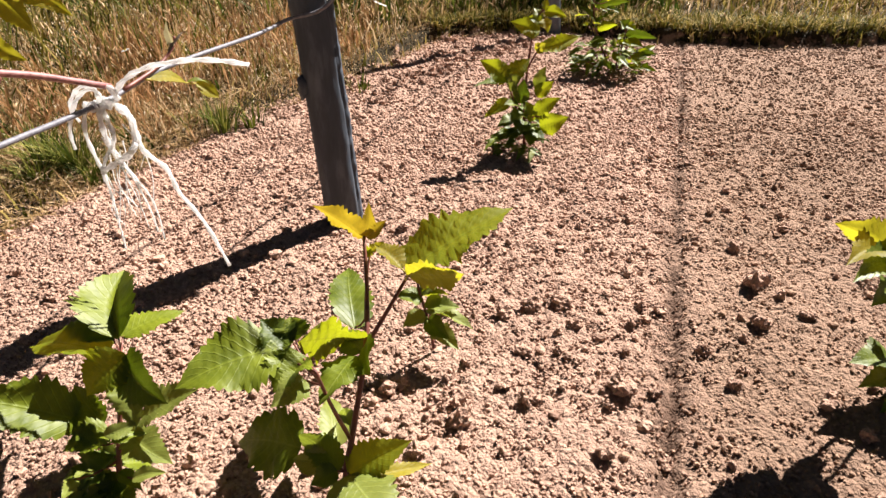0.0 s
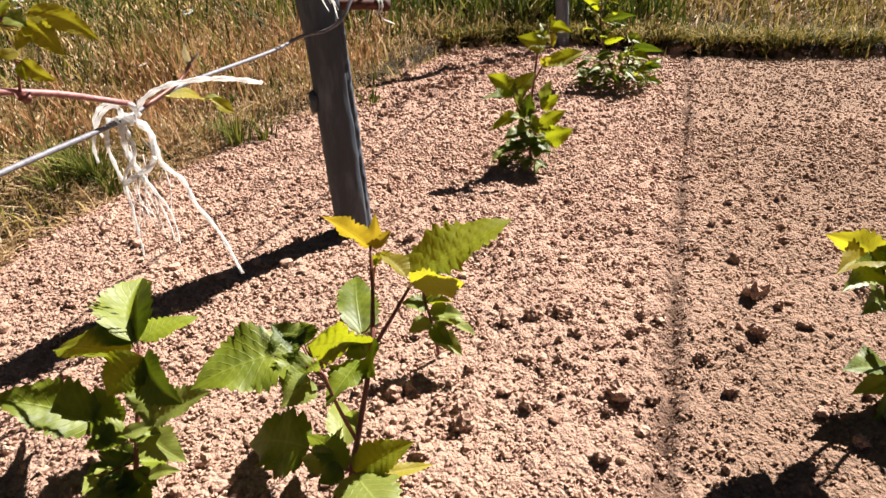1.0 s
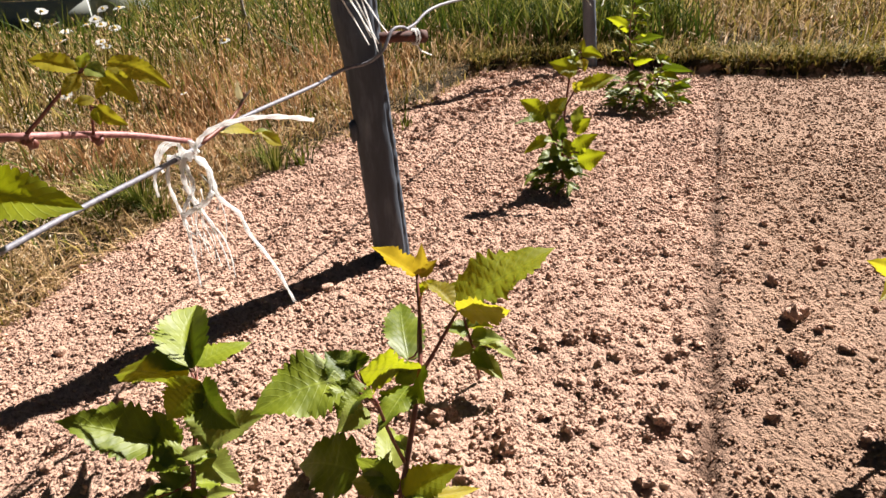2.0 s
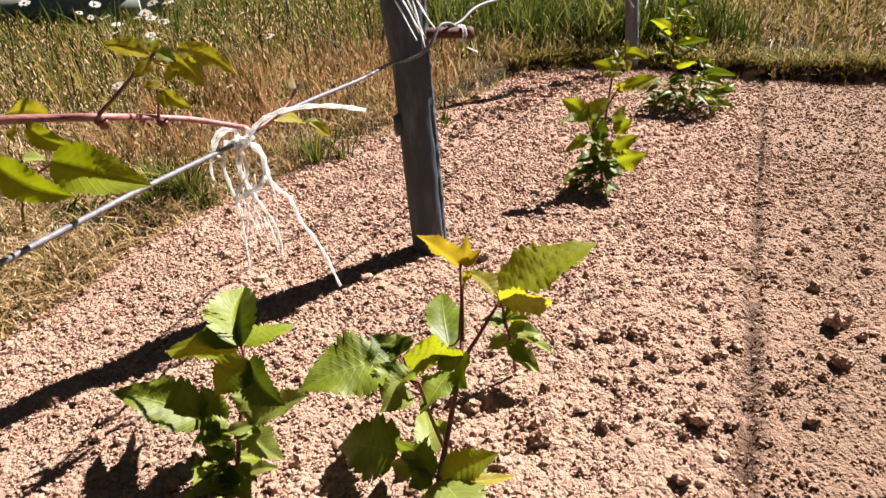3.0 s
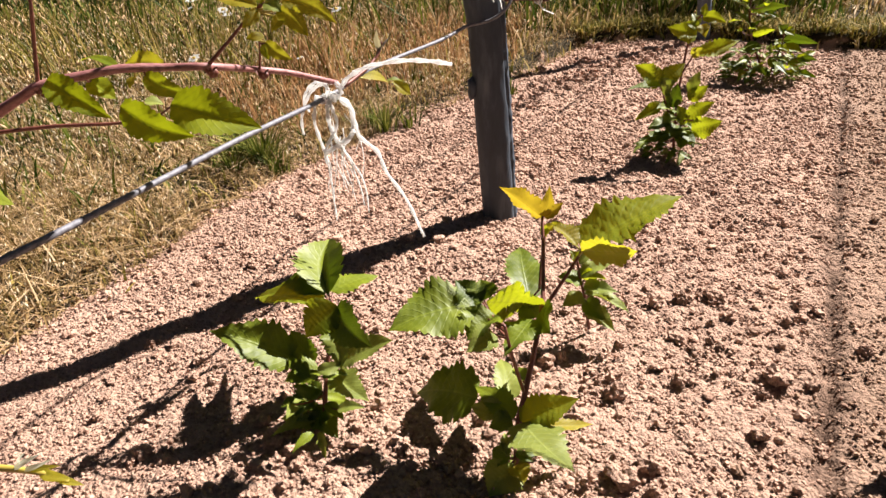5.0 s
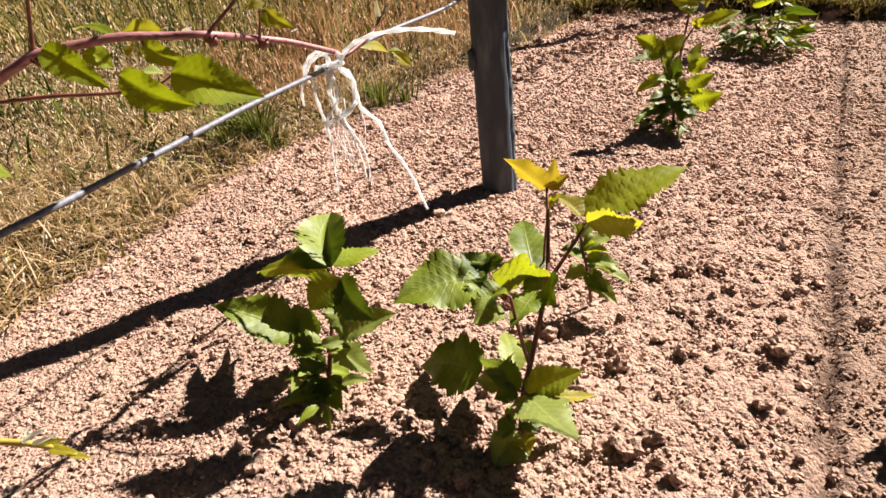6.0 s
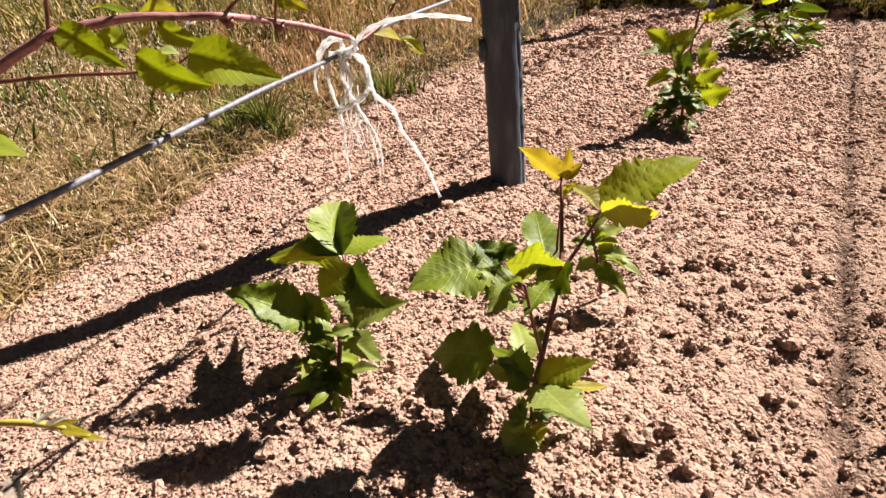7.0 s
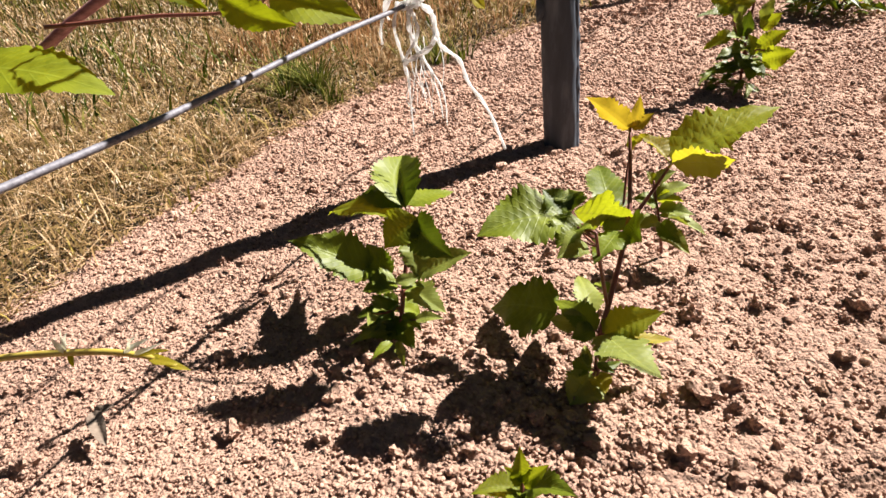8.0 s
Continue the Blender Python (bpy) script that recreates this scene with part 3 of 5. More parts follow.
blades("tall_dry_grass", x, y, tallness(x, y, 0.05, 0.10, 0.5) + 0.13 * np.clip((y - 2.7) / 0.9, 0, 1), DRY, "tall dry golden meadow grass", 0.0030, 0.75, 8)
x, y = turf_places(9000, -1.5, -0.25, 1.95, 3.9, 0.10, 1.1, 25)
blades("russet_grass", x, y, tallness(x, y, 0.07, 0.17, 0.5), RUSSET, "russet dry grass behind the post", 0.0030, 0.5, 26)
x, y = turf_places(10000, -3.6, -0.6, 1.2, 4.2, 0.10, 1.8, 27)
blades("green_clumped_grass", x, y, tallness(x, y, 0.06, 0.15, 0.6), GREEN, "clumped fresh green grass among the dry stalks", 0.0040, 0.7, 28)
x, y = band_places(7000, 0.35, 19, 8, 6)
y = y + 0.035
blades("fringe_grass", x, y, 0.075, MIXED, "dense grass fringe over the bed's far edge", 0.0032, 1.2, 20)
x, y = turf_places(26000, -5.5, 5.2, 2.5, 6.4, 0.0, 0.9, 9)
blades("meadow_grass", x, y, tallness(x, y, 0.08, 0.26), MIXED, "tall olive and golden meadow grass behind the bed", 0.0040, 0.5, 10)
x, y = turf_places(12000, 0.9, 5.4, 3.0, 5.8, 0.03, 0.9, 21)
blades("golden_grass", x, y, tallness(x, y, 0.07, 0.20), DRY, "golden bent meadow grass behind the bed", 0.0036, 1.2, 22)
x, y = turf_places(13000, -5.0, 1.4, 3.3, 6.4, 0.2, 1.1, 11)
blades("green_meadow_grass", x, y, tallness(x, y, 0.30, 0.34), GREEN, "lush green meadow grass behind the bed", 0.0054, 0.6, 12)
x, y = turf_places(9000, -0.7, 1.3, 3.75, 6.2, 0.15, 0.7, 23)
blades("dense_green_grass", x, y, 0.33 + 0 * x, GREEN, "dense dark green grass behind the far post", 0.0055, 0.5, 24)
x, y = turf_places(34000, -8.0, 9.0, -6.0, 9.0, 0.03, 0.9, 29)
keep = (x < -3.0) | (y < 0.4) | (y > 5.4) | (x > 4.8)
x, y = x[keep], y[keep]
blades("rough_turf", x[::2], y[::2], 0.10 + 0 * x[::2], MIXED, "rough olive and straw turf round the bed", 0.009, 1.1, 30)
blades("rough_dry_turf", x[1::2], y[1::2], 0.09 + 0 * x[1::2], DRY, "rough dry straw turf round the bed", 0.009, 1.6, 32)
x, y = turf_places(7500, -4.2, 1.2, 1.5, 4.6, 0.15, 0.9, 15)
z = height(x, y) + tallness(x, y, 0.06, 0.24) * np.random.RandomState(5).uniform(0.5, 1.0, len(x))
seed_heads("dry_seed_heads", x, y, z, 0.030, DRY, "pale dry seed heads over the meadow grass", 16)
x, y = turf_places(15000, -3.2, -0.1, 0.8, 4.2, 0.08, 0.9, 33)
z = height(x, y) + tallness(x, y, 0.04, 0.12, 0.6) * np.random.RandomState(7).uniform(0.15, 1.0, len(x))
seed_heads("pale_seed_heads", x, y, z, 0.017, STRAW, "pale straw seed heads among the dry grass", 34)
x, y = turf_places(6000, -2.0, 4.8, 3.2, 5.6, 0.1, 0.8, 17)
z = height(x, y) + tallness(x, y, 0.08, 0.26) * np.random.RandomState(6).uniform(0.4, 1.0, len(x))
seed_heads("golden_seed_heads", x, y, z, 0.036, DRY, "golden seed heads over the meadow", 18)


# ---- posts, wire and twine ----
def post(name, base, lean, radius, tall, label, seed, material):
    """An old round post with a rough, flaking side."""
    ob = thing(name, base, label, "post", "trellis posts")
    rnd = random.Random(seed)
    rows, sides = 260, 64
    verts, faces = [], []
    off = Vector((seed * 3.7, 0, 0))
    for i in range(rows + 1):
        z = -0.12 + (tall + 0.12) * i / rows
        c = Vector(base) + Vector((lean[0] * z, lean[1] * z, z))
        for k in range(sides):
            a = 2 * math.pi * k / sides
            q = Vector((math.cos(a), math.sin(a), 0))
            r = radius * (1 - 0.2 * min(1, max(0, (z - 0.66) / 0.2))) * (1 + 0.22 * max(0, -q.x) * max(0, 1 - abs(z - 0.58) / 0.13)) * (1 + 0.03 * noise.noise(Vector((q.x, q.y, z * 3)) * 1.5 + off) + 0.035 * noise.noise(Vector((q.x * 3, q.y * 3, z * 22)) + off) * (1 if q.x > 0.3 else 0.35))
            split = -0.42 + 0.16 * noise.noise(Vector((0, 3.1, z * 9)) + off)
            away = (a + math.pi) % (2 * math.pi) - math.pi - split
            r *= 1 - 0.26 * math.exp(-(away / 0.07) ** 2) * max(0.0, 0.55 + 0.9 * noise.noise(Vector((5.0, 0, z * 7)) + off))
            if 0.05 < away < 0.5:
                r *= 1 + 0.10 * noise.noise(Vector((a * 3, 7.0, z * 46)) + off)
            verts.append(c + q * r)
    for i in range(rows):
        for k in range(sides):
            a, b = i * sides + k, i * sides + (k + 1) % sides
            faces.append((a, b, b + sides, a + sides))
    faces.append(tuple(range(len(verts) - sides, len(verts))))
    part("shaft", (verts, faces), material, ob)
    return ob


post_near = post("trellis_post", (-0.188, 1.345, 0.0), (-0.055, 0.0), 0.0435, 1.35, "dark weathered grey round trellis post in the soil", 1, POST)
post("trellis_post", (0.695, 3.53, 0.0), (-0.09, 0.0), 0.034, 1.2, "slim blue-grey trellis post at the bed's end", 2, GREY_POST)


def knob(center, radius, seed, stretch=(1, 1, 1)):
    vs, fs = lump(seed, 2)
    return [Vector(center) + Vector((v[0] * stretch[0], v[1] * stretch[1], v[2] * stretch[2])) * radius for v in vs], [tuple(f) for f in fs]


part("knot_swelling", knob((-0.243, 1.325, 0.330), 0.019, 3, (0.75, 1, 1.7)), POST, post_near)
peg = part("peg", tube([(-0.20, 1.335, 0.523), (-0.14, 1.36, 0.520), (-0.086, 1.391, 0.515)], 0.0125, 0.0115, 12, 4, 0.12, 5), RUST, post_near, "rusty red-brown iron peg through the post")
part("peg_head", tube([(-0.098, 1.384, 0.516), (-0.080, 1.394, 0.514)], 0.0150, 0.0135, 10, 1, 0.05, 6), RUST, peg)

high_peg = part("peg", tube([(-0.225, 1.335, 0.800), (-0.16, 1.36, 0.798), (-0.102, 1.395, 0.794)], 0.0135, 0.0125, 12, 4, 0.12, 7), RUST, post_near, "rusty red-brown iron peg through the post")
part("peg_head", tube([(-0.116, 1.387, 0.795), (-0.096, 1.399, 0.793)], 0.0165, 0.0155, 10, 1, 0.05, 8), RUST, high_peg)
high_wire = thing("trellis_wire", (-0.27, 1.30, 0.80), "upper grey aluminium trellis wire tied to the posts", "wire", "trellis wires")
part("strand", tube([(-0.98, -1.6, 0.80), (-0.60, 0.0, 0.80), (-0.353, 0.892, 0.80), (-0.318, 1.067, 0.80), (-0.260, 1.275, 0.80), (-0.170, 1.36, 0.818), (-0.103, 1.592, 0.80), (-0.023, 1.867, 0.80), (0.66, 3.495, 0.80)], 0.0034, 0.0034, 8, 6), WIRE, high_wire)

wire = thing("trellis_wire", (-0.40, 0.79, 0.452), "thick grey aluminium trellis wire tied to the posts", "wire", "trellis wires")
part("strand", tube([(-1.02, -1.6, 0.46), (-0.75, -0.6, 0.457), (-0.567, 0.1, 0.455), (-0.513, 0.3, 0.453), (-0.449, 0.58, 0.455), (-0.402, 0.79, 0.452), (-0.362, 0.92, 0.466), (-0.289, 1.18, 0.462), (-0.250, 1.275, 0.471),
                     (-0.200, 1.292, 0.480), (-0.166, 1.30, 0.502), (-0.146, 1.328, 0.538), (-0.128, 1.358, 0.540), (-0.117, 1.385, 0.530)], 0.0035, 0.0035, 10, 8), WIRE, wire)
part("strand", tube([(-0.122, 1.380, 0.532), (-0.104, 1.41, 0.538), (-0.051, 1.53, 0.563), (0.12, 1.98, 0.55), (0.4, 2.75, 0.535), (0.66, 3.495, 0.54)], 0.0034, 0.0034, 10, 6), WIRE, wire)


def on_wire(y, dz=0.0):
    pts = [(-0.75, -0.6, 0.457), (-0.567, 0.1, 0.455), (-0.513, 0.3, 0.453), (-0.449, 0.58, 0.455), (-0.402, 0.79, 0.452), (-0.362, 0.92, 0.466), (-0.289, 1.18, 0.462)]
    for a, b in zip(pts, pts[1:]):
        if a[1] <= y <= b[1]:
            return Vector(a).lerp(Vector(b), (y - a[1]) / (b[1] - a[1])) + Vector((0, 0, dz))


def cord(parent, points, r0, r1, name="strand", seed=0):
    """A twisted cord: its section is lobed and turns along the way."""
    way = spline(points, 8)
    verts, faces, sides, side = [], [], 8, None
    for i, c in enumerate(way):
        d = (way[min(i + 1, len(way) - 1)] - way[max(i - 1, 0)]).normalized()
        if side is None:
            side = d.orthogonal().normalized()
        side = (side - d * side.dot(d)).normalized()
        up = d.cross(side)
        r = 0.92 * (r0 + (r1 - r0) * i / (len(way) - 1))
        for k in range(sides):
            a = 2 * math.pi * k / sides + i * 0.5
            rr = r * (1 + 0.28 * math.cos(2 * (a - i * 0.5 + 0)))
            verts.append(c + side * math.cos(a) * rr + up * math.sin(a) * rr)
    for i in range(len(way) - 1):
        for k in range(sides):
            a, b = i * sides + k, i * sides + (k + 1) % sides
            faces.append((a, b, b + sides, a + sides))
    faces.append(tuple(range(sides))[::-1])
    faces.append(tuple(range(len(verts) - sides, len(verts))))
    return part(name, (verts, faces), TWINE, parent)


tie = thing("twine_tie", (-0.388, 0.79, 0.455), "knotted white twine tie hanging frayed from the wire", "twine")
cord(tie, [(-0.381, 0.790, 0.463), (-0.364, 0.790, 0.482), (-0.333, 0.790, 0.497), (-0.284, 0.790, 0.505), (-0.241, 0.787, 0.505), (-0.204, 0.785, 0.500)], 0.0036, 0.0032, "tail")
cord(tie, [(-0.378, 0.790, 0.457), (-0.381, 0.780, 0.476), (-0.397, 0.780, 0.477), (-0.419, 0.780, 0.467), (-0.435, 0.780, 0.445), (-0.445, 0.780, 0.418), (-0.445, 0.780, 0.395)], 0.0042, 0.0020, "loop")
cord(tie, [(-0.400, 0.784, 0.456), (-0.395, 0.776, 0.470), (-0.404, 0.774, 0.481), (-0.424, 0.778, 0.470), (-0.438, 0.784, 0.448), (-0.432, 0.786, 0.430)], 0.0038, 0.0020, "loop")
cord(tie, [(-0.391, 0.790, 0.456), (-0.366, 0.780, 0.445), (-0.356, 0.770, 0.422), (-0.348, 0.760, 0.400), (-0.316, 0.740, 0.383), (-0.302, 0.730, 0.354), (-0.270, 0.710, 0.319), (-0.242, 0.690, 0.267)], 0.0040, 0.0022)
cord(tie, [(-0.388, 0.790, 0.454), (-0.394, 0.770, 0.448), (-0.397, 0.770, 0.424), (-0.390, 0.765, 0.403), (-0.379, 0.760, 0.388), (-0.361, 0.760, 0.399), (-0.357, 0.765, 0.419), (-0.359, 0.770, 0.439), (-0.377, 0.780, 0.450)], 0.0038, 0.0032, "loop")
cord(tie, [(-0.405, 0.755, 0.374), (-0.390, 0.755, 0.382), (-0.377, 0.755, 0.390), (-0.363, 0.755, 0.399), (-0.353, 0.755, 0.410)], 0.0042, 0.0034)
cord(tie, [(-0.414, 0.780, 0.458), (-0.420, 0.770, 0.424), (-0.411, 0.760, 0.393), (-0.404, 0.755, 0.371), (-0.399, 0.750, 0.341), (-0.397, 0.745, 0.305), (-0.395, 0.740, 0.265)], 0.0030, 0.0012)
cord(tie, [(-0.381, 0.760, 0.386), (-0.366, 0.750, 0.368), (-0.356, 0.745, 0.344), (-0.348, 0.740, 0.318), (-0.346, 0.740, 0.293)], 0.0018, 0.0010)
cord(tie, [(-0.379, 0.760, 0.386), (-0.361, 0.750, 0.363), (-0.347, 0.745, 0.341), (-0.340, 0.740, 0.314), (-0.340, 0.740, 0.281)], 0.0018, 0.0010)
part("knot", knob((-0.389, 0.783, 0.454), 0.0070, 8, (1, 0.9, 1.2)), TWINE, tie)
for k in range(3):
    y = 0.775 + 0.011 * k
    c = on_wire(y)
    cord(tie, [c + Vector((0.0055 * math.cos(a), 0.002 * a / 6, 0.0055 * math.sin(a))) for a in (0, 1.05, 2.1, 3.14, 4.2, 5.2, 6.2)], 0.0020, 0.0020, "winding")

cord(tie, [(-0.396, 0.781, 0.455), (-0.388, 0.770, 0.438), (-0.382, 0.764, 0.420), (-0.388, 0.762, 0.404), (-0.397, 0.758, 0.391), (-0.404, 0.756, 0.376)], 0.0028, 0.0024)
rnd = random.Random(71)
for k in range(12):
    x, z = rnd.uniform(-0.412, -0.355), rnd.uniform(0.37, 0.45)
    way = [(x, 0.765 + rnd.uniform(-0.01, 0.01), z)]
    for q in range(3):
        way.append((way[-1][0] + rnd.uniform(-0.010, 0.022), way[-1][1] - rnd.uniform(0.0, 0.012), way[-1][2] - rnd.uniform(0.015, 0.045)))
    cord(tie, way, 0.0008, 0.0005, "fibre")
bundle = thing("twine_bundle", (-0.20, 1.285, 0.60), "frayed white twine ends hanging on the post", "twine")
for a, b, c in (((-0.249, 1.282, 0.64), (-0.211, 1.288, 0.557), (-0.190, 1.285, 0.517)), ((-0.232, 1.28, 0.64), (-0.199, 1.282, 0.568), (-0.176, 1.279, 0.526)),
                ((-0.203, 1.28, 0.64), (-0.184, 1.282, 0.556), (-0.173, 1.283, 0.503)), ((-0.205, 1.282, 0.64), (-0.170, 1.288, 0.567), (-0.152, 1.296, 0.539)),
                ((-0.240, 1.278, 0.65), (-0.203, 1.28, 0.575), (-0.184, 1.277, 0.532)), ((-0.222, 1.276, 0.65), (-0.190, 1.278, 0.565), (-0.170, 1.279, 0.520))):
    cord(bundle, [Vector(a) + Vector((0.02, 0, 0.05)), a, b, c], 0.0020, 0.0012)
wrap = thing("twine_wrap", (-0.095, 1.385, 0.515), "white twine wound round the iron peg", "twine")
for k, s in enumerate((-0.105, -0.099)):
    c = Vector((s, 1.381 + 0.003 * k, 0.5165))
    cord(wrap, [c + Vector((-0.008 * math.cos(a), 0.013 * math.cos(a), 0.0165 * math.sin(a))) for a in (0, 1.05, 2.1, 3.14, 4.2, 5.2, 6.2)], 0.0022, 0.0022, "winding")
cord(wrap, [(-0.099, 1.375, 0.500), (-0.090, 1.372, 0.488), (-0.075, 1.372, 0.481), (-0.066, 1.372, 0.477)], 0.0018, 0.0012, "tail")
curl = thing("twine_curl", (0.66, 3.49, 0.36), "white twine end curling from the far post", "twine")
cord(curl, [(0.625, 3.49, 0.46), (0.632, 3.488, 0.39), (0.650, 3.487, 0.35), (0.668, 3.488, 0.325)], 0.0045, 0.0035)
cord(curl, [(0.700, 3.49, 0.44), (0.728, 3.487, 0.38), (0.732, 3.487, 0.345), (0.725, 3.487, 0.32)], 0.0040, 0.0030)

# ---- plants ----
plant_a = thing("bramble_plant", (-0.395, 0.545, 0.0), "young bramble bush with broad toothed leaves in soil", "bramble", "bramble plants in the bed")
stem(plant_a, [(-0.393, 0.542, -0.035), (-0.387, 0.560, 0.044), (-0.385, 0.590, 0.097), (-0.380, 0.610, 0.145), (-0.380, 0.630, 0.175)], 0.0042, 0.0025)
leaf(plant_a, (-0.396, 0.66, 0.175), (-0.434, 0.791, 0.204), 0.08, (-0.05, -0.35, 1), OLD, lobes=0, crease=1.1)
leaf(plant_a, (-0.391, 0.66, 0.18), (-0.332, 0.73, 0.171), 0.058, (-0.45, -0.6, 0.65), OLD, lobes=0, crease=0.25)
leaf(plant_a, (-0.404, 0.645, 0.166), (-0.559, 0.722, 0.116), 0.064, (0.05, -0.3, 0.95), FRESH, lobes=0, crease=0.5)
leaf(plant_a, (-0.401, 0.66, 0.175), (-0.531, 0.77, 0.118), 0.052, (-0.2, -0.1, 1), OLD, lobes=0)
leaf(plant_a, (-0.369, 0.62, 0.185), (-0.411, 0.585, 0.146), 0.06, (0.35, -0.4, 0.85), FRESH, lobes=0, crease=0.6)
leaf(plant_a, (-0.369, 0.62, 0.18), (-0.297, 0.554, 0.159), 0.058, (-0.65, -0.3, 0.7), OLD, lobes=0, crease=0.4)
leaf(plant_a, (-0.443, 0.605, 0.084), (-0.565, 0.581, 0.151), 0.074, (0.05, -0.35, 0.93), OLD, lobes=0, crease=0.55)
leaf(plant_a, (-0.365, 0.6, 0.091), (-0.28, 0.6, 0.14), 0.056, (0.3, -0.35, 0.9), PALE, lobes=0, crease=0.4)
leaf(plant_a, (-0.383, 0.62, 0.149), (-0.359, 0.575, 0.096), 0.044, (0.35, -0.6, 0.7), PALE, lobes=0, crease=0.5)
leaf(plant_a, (-0.397, 0.585, 0.085), (-0.445, 0.555, 0.083), 0.046, (-0.1, -0.5, 0.85), OLD)
leaf(plant_a, (-0.393, 0.57, 0.059), (-0.431, 0.53, 0.023), 0.054, (-0.2, -0.4, 0.9), OLD)
leaf(plant_a, (-0.413, 0.6, 0.084), (-0.461, 0.64, 0.118), 0.05, (-0.3, -0.4, 0.8), OLD)
leaf(plant_a, (-0.395, 0.56, 0.025), (-0.452, 0.535, 0.028), 0.044, (0.2, -0.4, 0.9), PALE)
leaf(plant_a, (-0.392, 0.555, 0.021), (-0.359, 0.525, 0.007), 0.036, (0.2, -0.4, 0.9), OLD)
leaf(plant_a, (-0.379, 0.59, 0.075), (-0.313, 0.555, 0.057), 0.048, (0.4, -0.4, 0.8), PALE)
leaf(plant_a, (-0.389, 0.585, 0.064), (-0.361, 0.6, 0.072), 0.024, (0.2, -0.5, 0.8), FRESH)
leaf(plant_a, (-0.393, 0.57, 0.042), (-0.369, 0.6, 0.01), 0.044, (0.1, -0.3, 0.9), OLD)
leaf(plant_a, (-0.394, 0.57, 0.048), (-0.443, 0.6, 0.008), 0.046, (-0.2, -0.3, 0.9), OLD)
leaf(plant_a, (-0.392, 0.565, 0.035), (-0.401, 0.53, 0.012), 0.04, (0, -0.5, 0.8), OLD)

plant_b = thing("bramble_plant", (-0.096, 0.480, 0.0), "tall young bramble with red stem and yellow-green shoots", "bramble", "bramble plants in the bed")
stem(plant_b, [(-0.091, 0.472, -0.035), (-0.091, 0.515, 0.064), (-0.082, 0.540, 0.113), (-0.065, 0.595, 0.198), (-0.064, 0.650, 0.246), (-0.068, 0.700, 0.301)], 0.0048, 0.0022)
stem(plant_b, [(-0.064, 0.600, 0.202), (-0.034, 0.630, 0.241), (-0.011, 0.660, 0.268)], 0.0030, 0.0020)
stem(plant_b, [(-0.083, 0.540, 0.105), (-0.098, 0.520, 0.183), (-0.108, 0.510, 0.241)], 0.0028, 0.0020)
stem(plant_b, [(-0.069, 0.655, 0.205), (-0.067, 0.68, 0.247), (-0.063, 0.7, 0.271)], 0.0020, 0.0014)
leaf(plant_b, (-0.069, 0.7, 0.299), (-0.131, 0.709, 0.342), 0.041, "s", BRONZE)
leaf(plant_b, (-0.068, 0.7, 0.301), (-0.059, 0.7, 0.35), 0.02, "c", BRONZE)
leaf(plant_b, (-0.066, 0.7, 0.301), (-0.038, 0.7, 0.324), 0.021, "c", BRONZE)
leaf(plant_b, (-0.014, 0.66, 0.274), (0.125, 0.714, 0.331), 0.106, (0.25, 0.15, 0.9), FRESH, lobes=0, crease=0.4)
leaf(plant_b, (-0.013, 0.645, 0.276), (0.055, 0.6, 0.303), 0.056, (0.25, 0.9, 0.35), YOUNG, lobes=0, crease=0.12)
leaf(plant_b, (-0.019, 0.66, 0.275), (-0.057, 0.7, 0.29), 0.034, (0.1, -0.3, 0.9), YOUNG, lobes=0)
leaf(plant_b, (-0.063, 0.7, 0.271), (-0.04, 0.69, 0.298), 0.02, (0.1, -0.4, 0.8), YOUNG, lobes=0)
leaf(plant_b, (-0.063, 0.7, 0.271), (-0.069, 0.7, 0.291), 0.014, "c", FRESH, lobes=0)
leaf(plant_b, (-0.084, 0.655, 0.188), (-0.106, 0.795, 0.198), 0.058, (0.25, -0.45, 0.85), OLD, lobes=0, crease=0.35)
leaf(plant_b, (-0.14, 0.575, 0.229), (-0.05, 0.606, 0.206), 0.098, (0.25, 0.9, 0.35), FRESH, lobes=0, crease=0.1)
leaf(plant_b, (-0.154, 0.55, 0.241), (-0.254, 0.495, 0.233), 0.086, (-0.05, -0.38, 0.92), OLD, lobes=0, crease=0.35)
leaf(plant_b, (-0.145, 0.56, 0.235), (-0.179, 0.578, 0.262), 0.046, (-0.2, -0.1, 1), OLD)
leaf(plant_b, (-0.139, 0.565, 0.24), (-0.146, 0.585, 0.260), 0.042, (-0.2, -0.2, 1), OLD)
leaf(plant_b, (-0.122, 0.54, 0.236), (-0.154, 0.5, 0.22), 0.058, (-0.2, -0.4, 0.9), OLD)
leaf(plant_b, (-0.124, 0.52, 0.223), (-0.153, 0.48, 0.218), 0.036, (0.3, -0.5, 0.8), PALE)
leaf(plant_b, (-0.076, 0.585, 0.201), (-0.108, 0.5, 0.199), 0.05, (-0.45, -0.8, 0.4), OLD, lobes=0, crease=0.2)
leaf(plant_b, (-0.065, 0.59, 0.211), (-0.051, 0.52, 0.224), 0.046, (-0.5, -0.6, 0.5), OLD, lobes=0, crease=0.3)
leaf(plant_b, (-0.152, 0.562, 0.073), (-0.261, 0.635, 0.009), 0.088, (-0.15, -0.6, 0.8), OLD, lobes=0.25, crease=0.2)
leaf(plant_b, (-0.096, 0.52, 0.079), (-0.159, 0.58, 0.079), 0.04, (-0.1, -0.45, 0.9), OLD, lobes=0, crease=0.3)
leaf(plant_b, (-0.112, 0.535, 0.075), (-0.161, 0.55, 0.067), 0.034, (0.3, -0.5, 0.8), PALE, lobes=0)
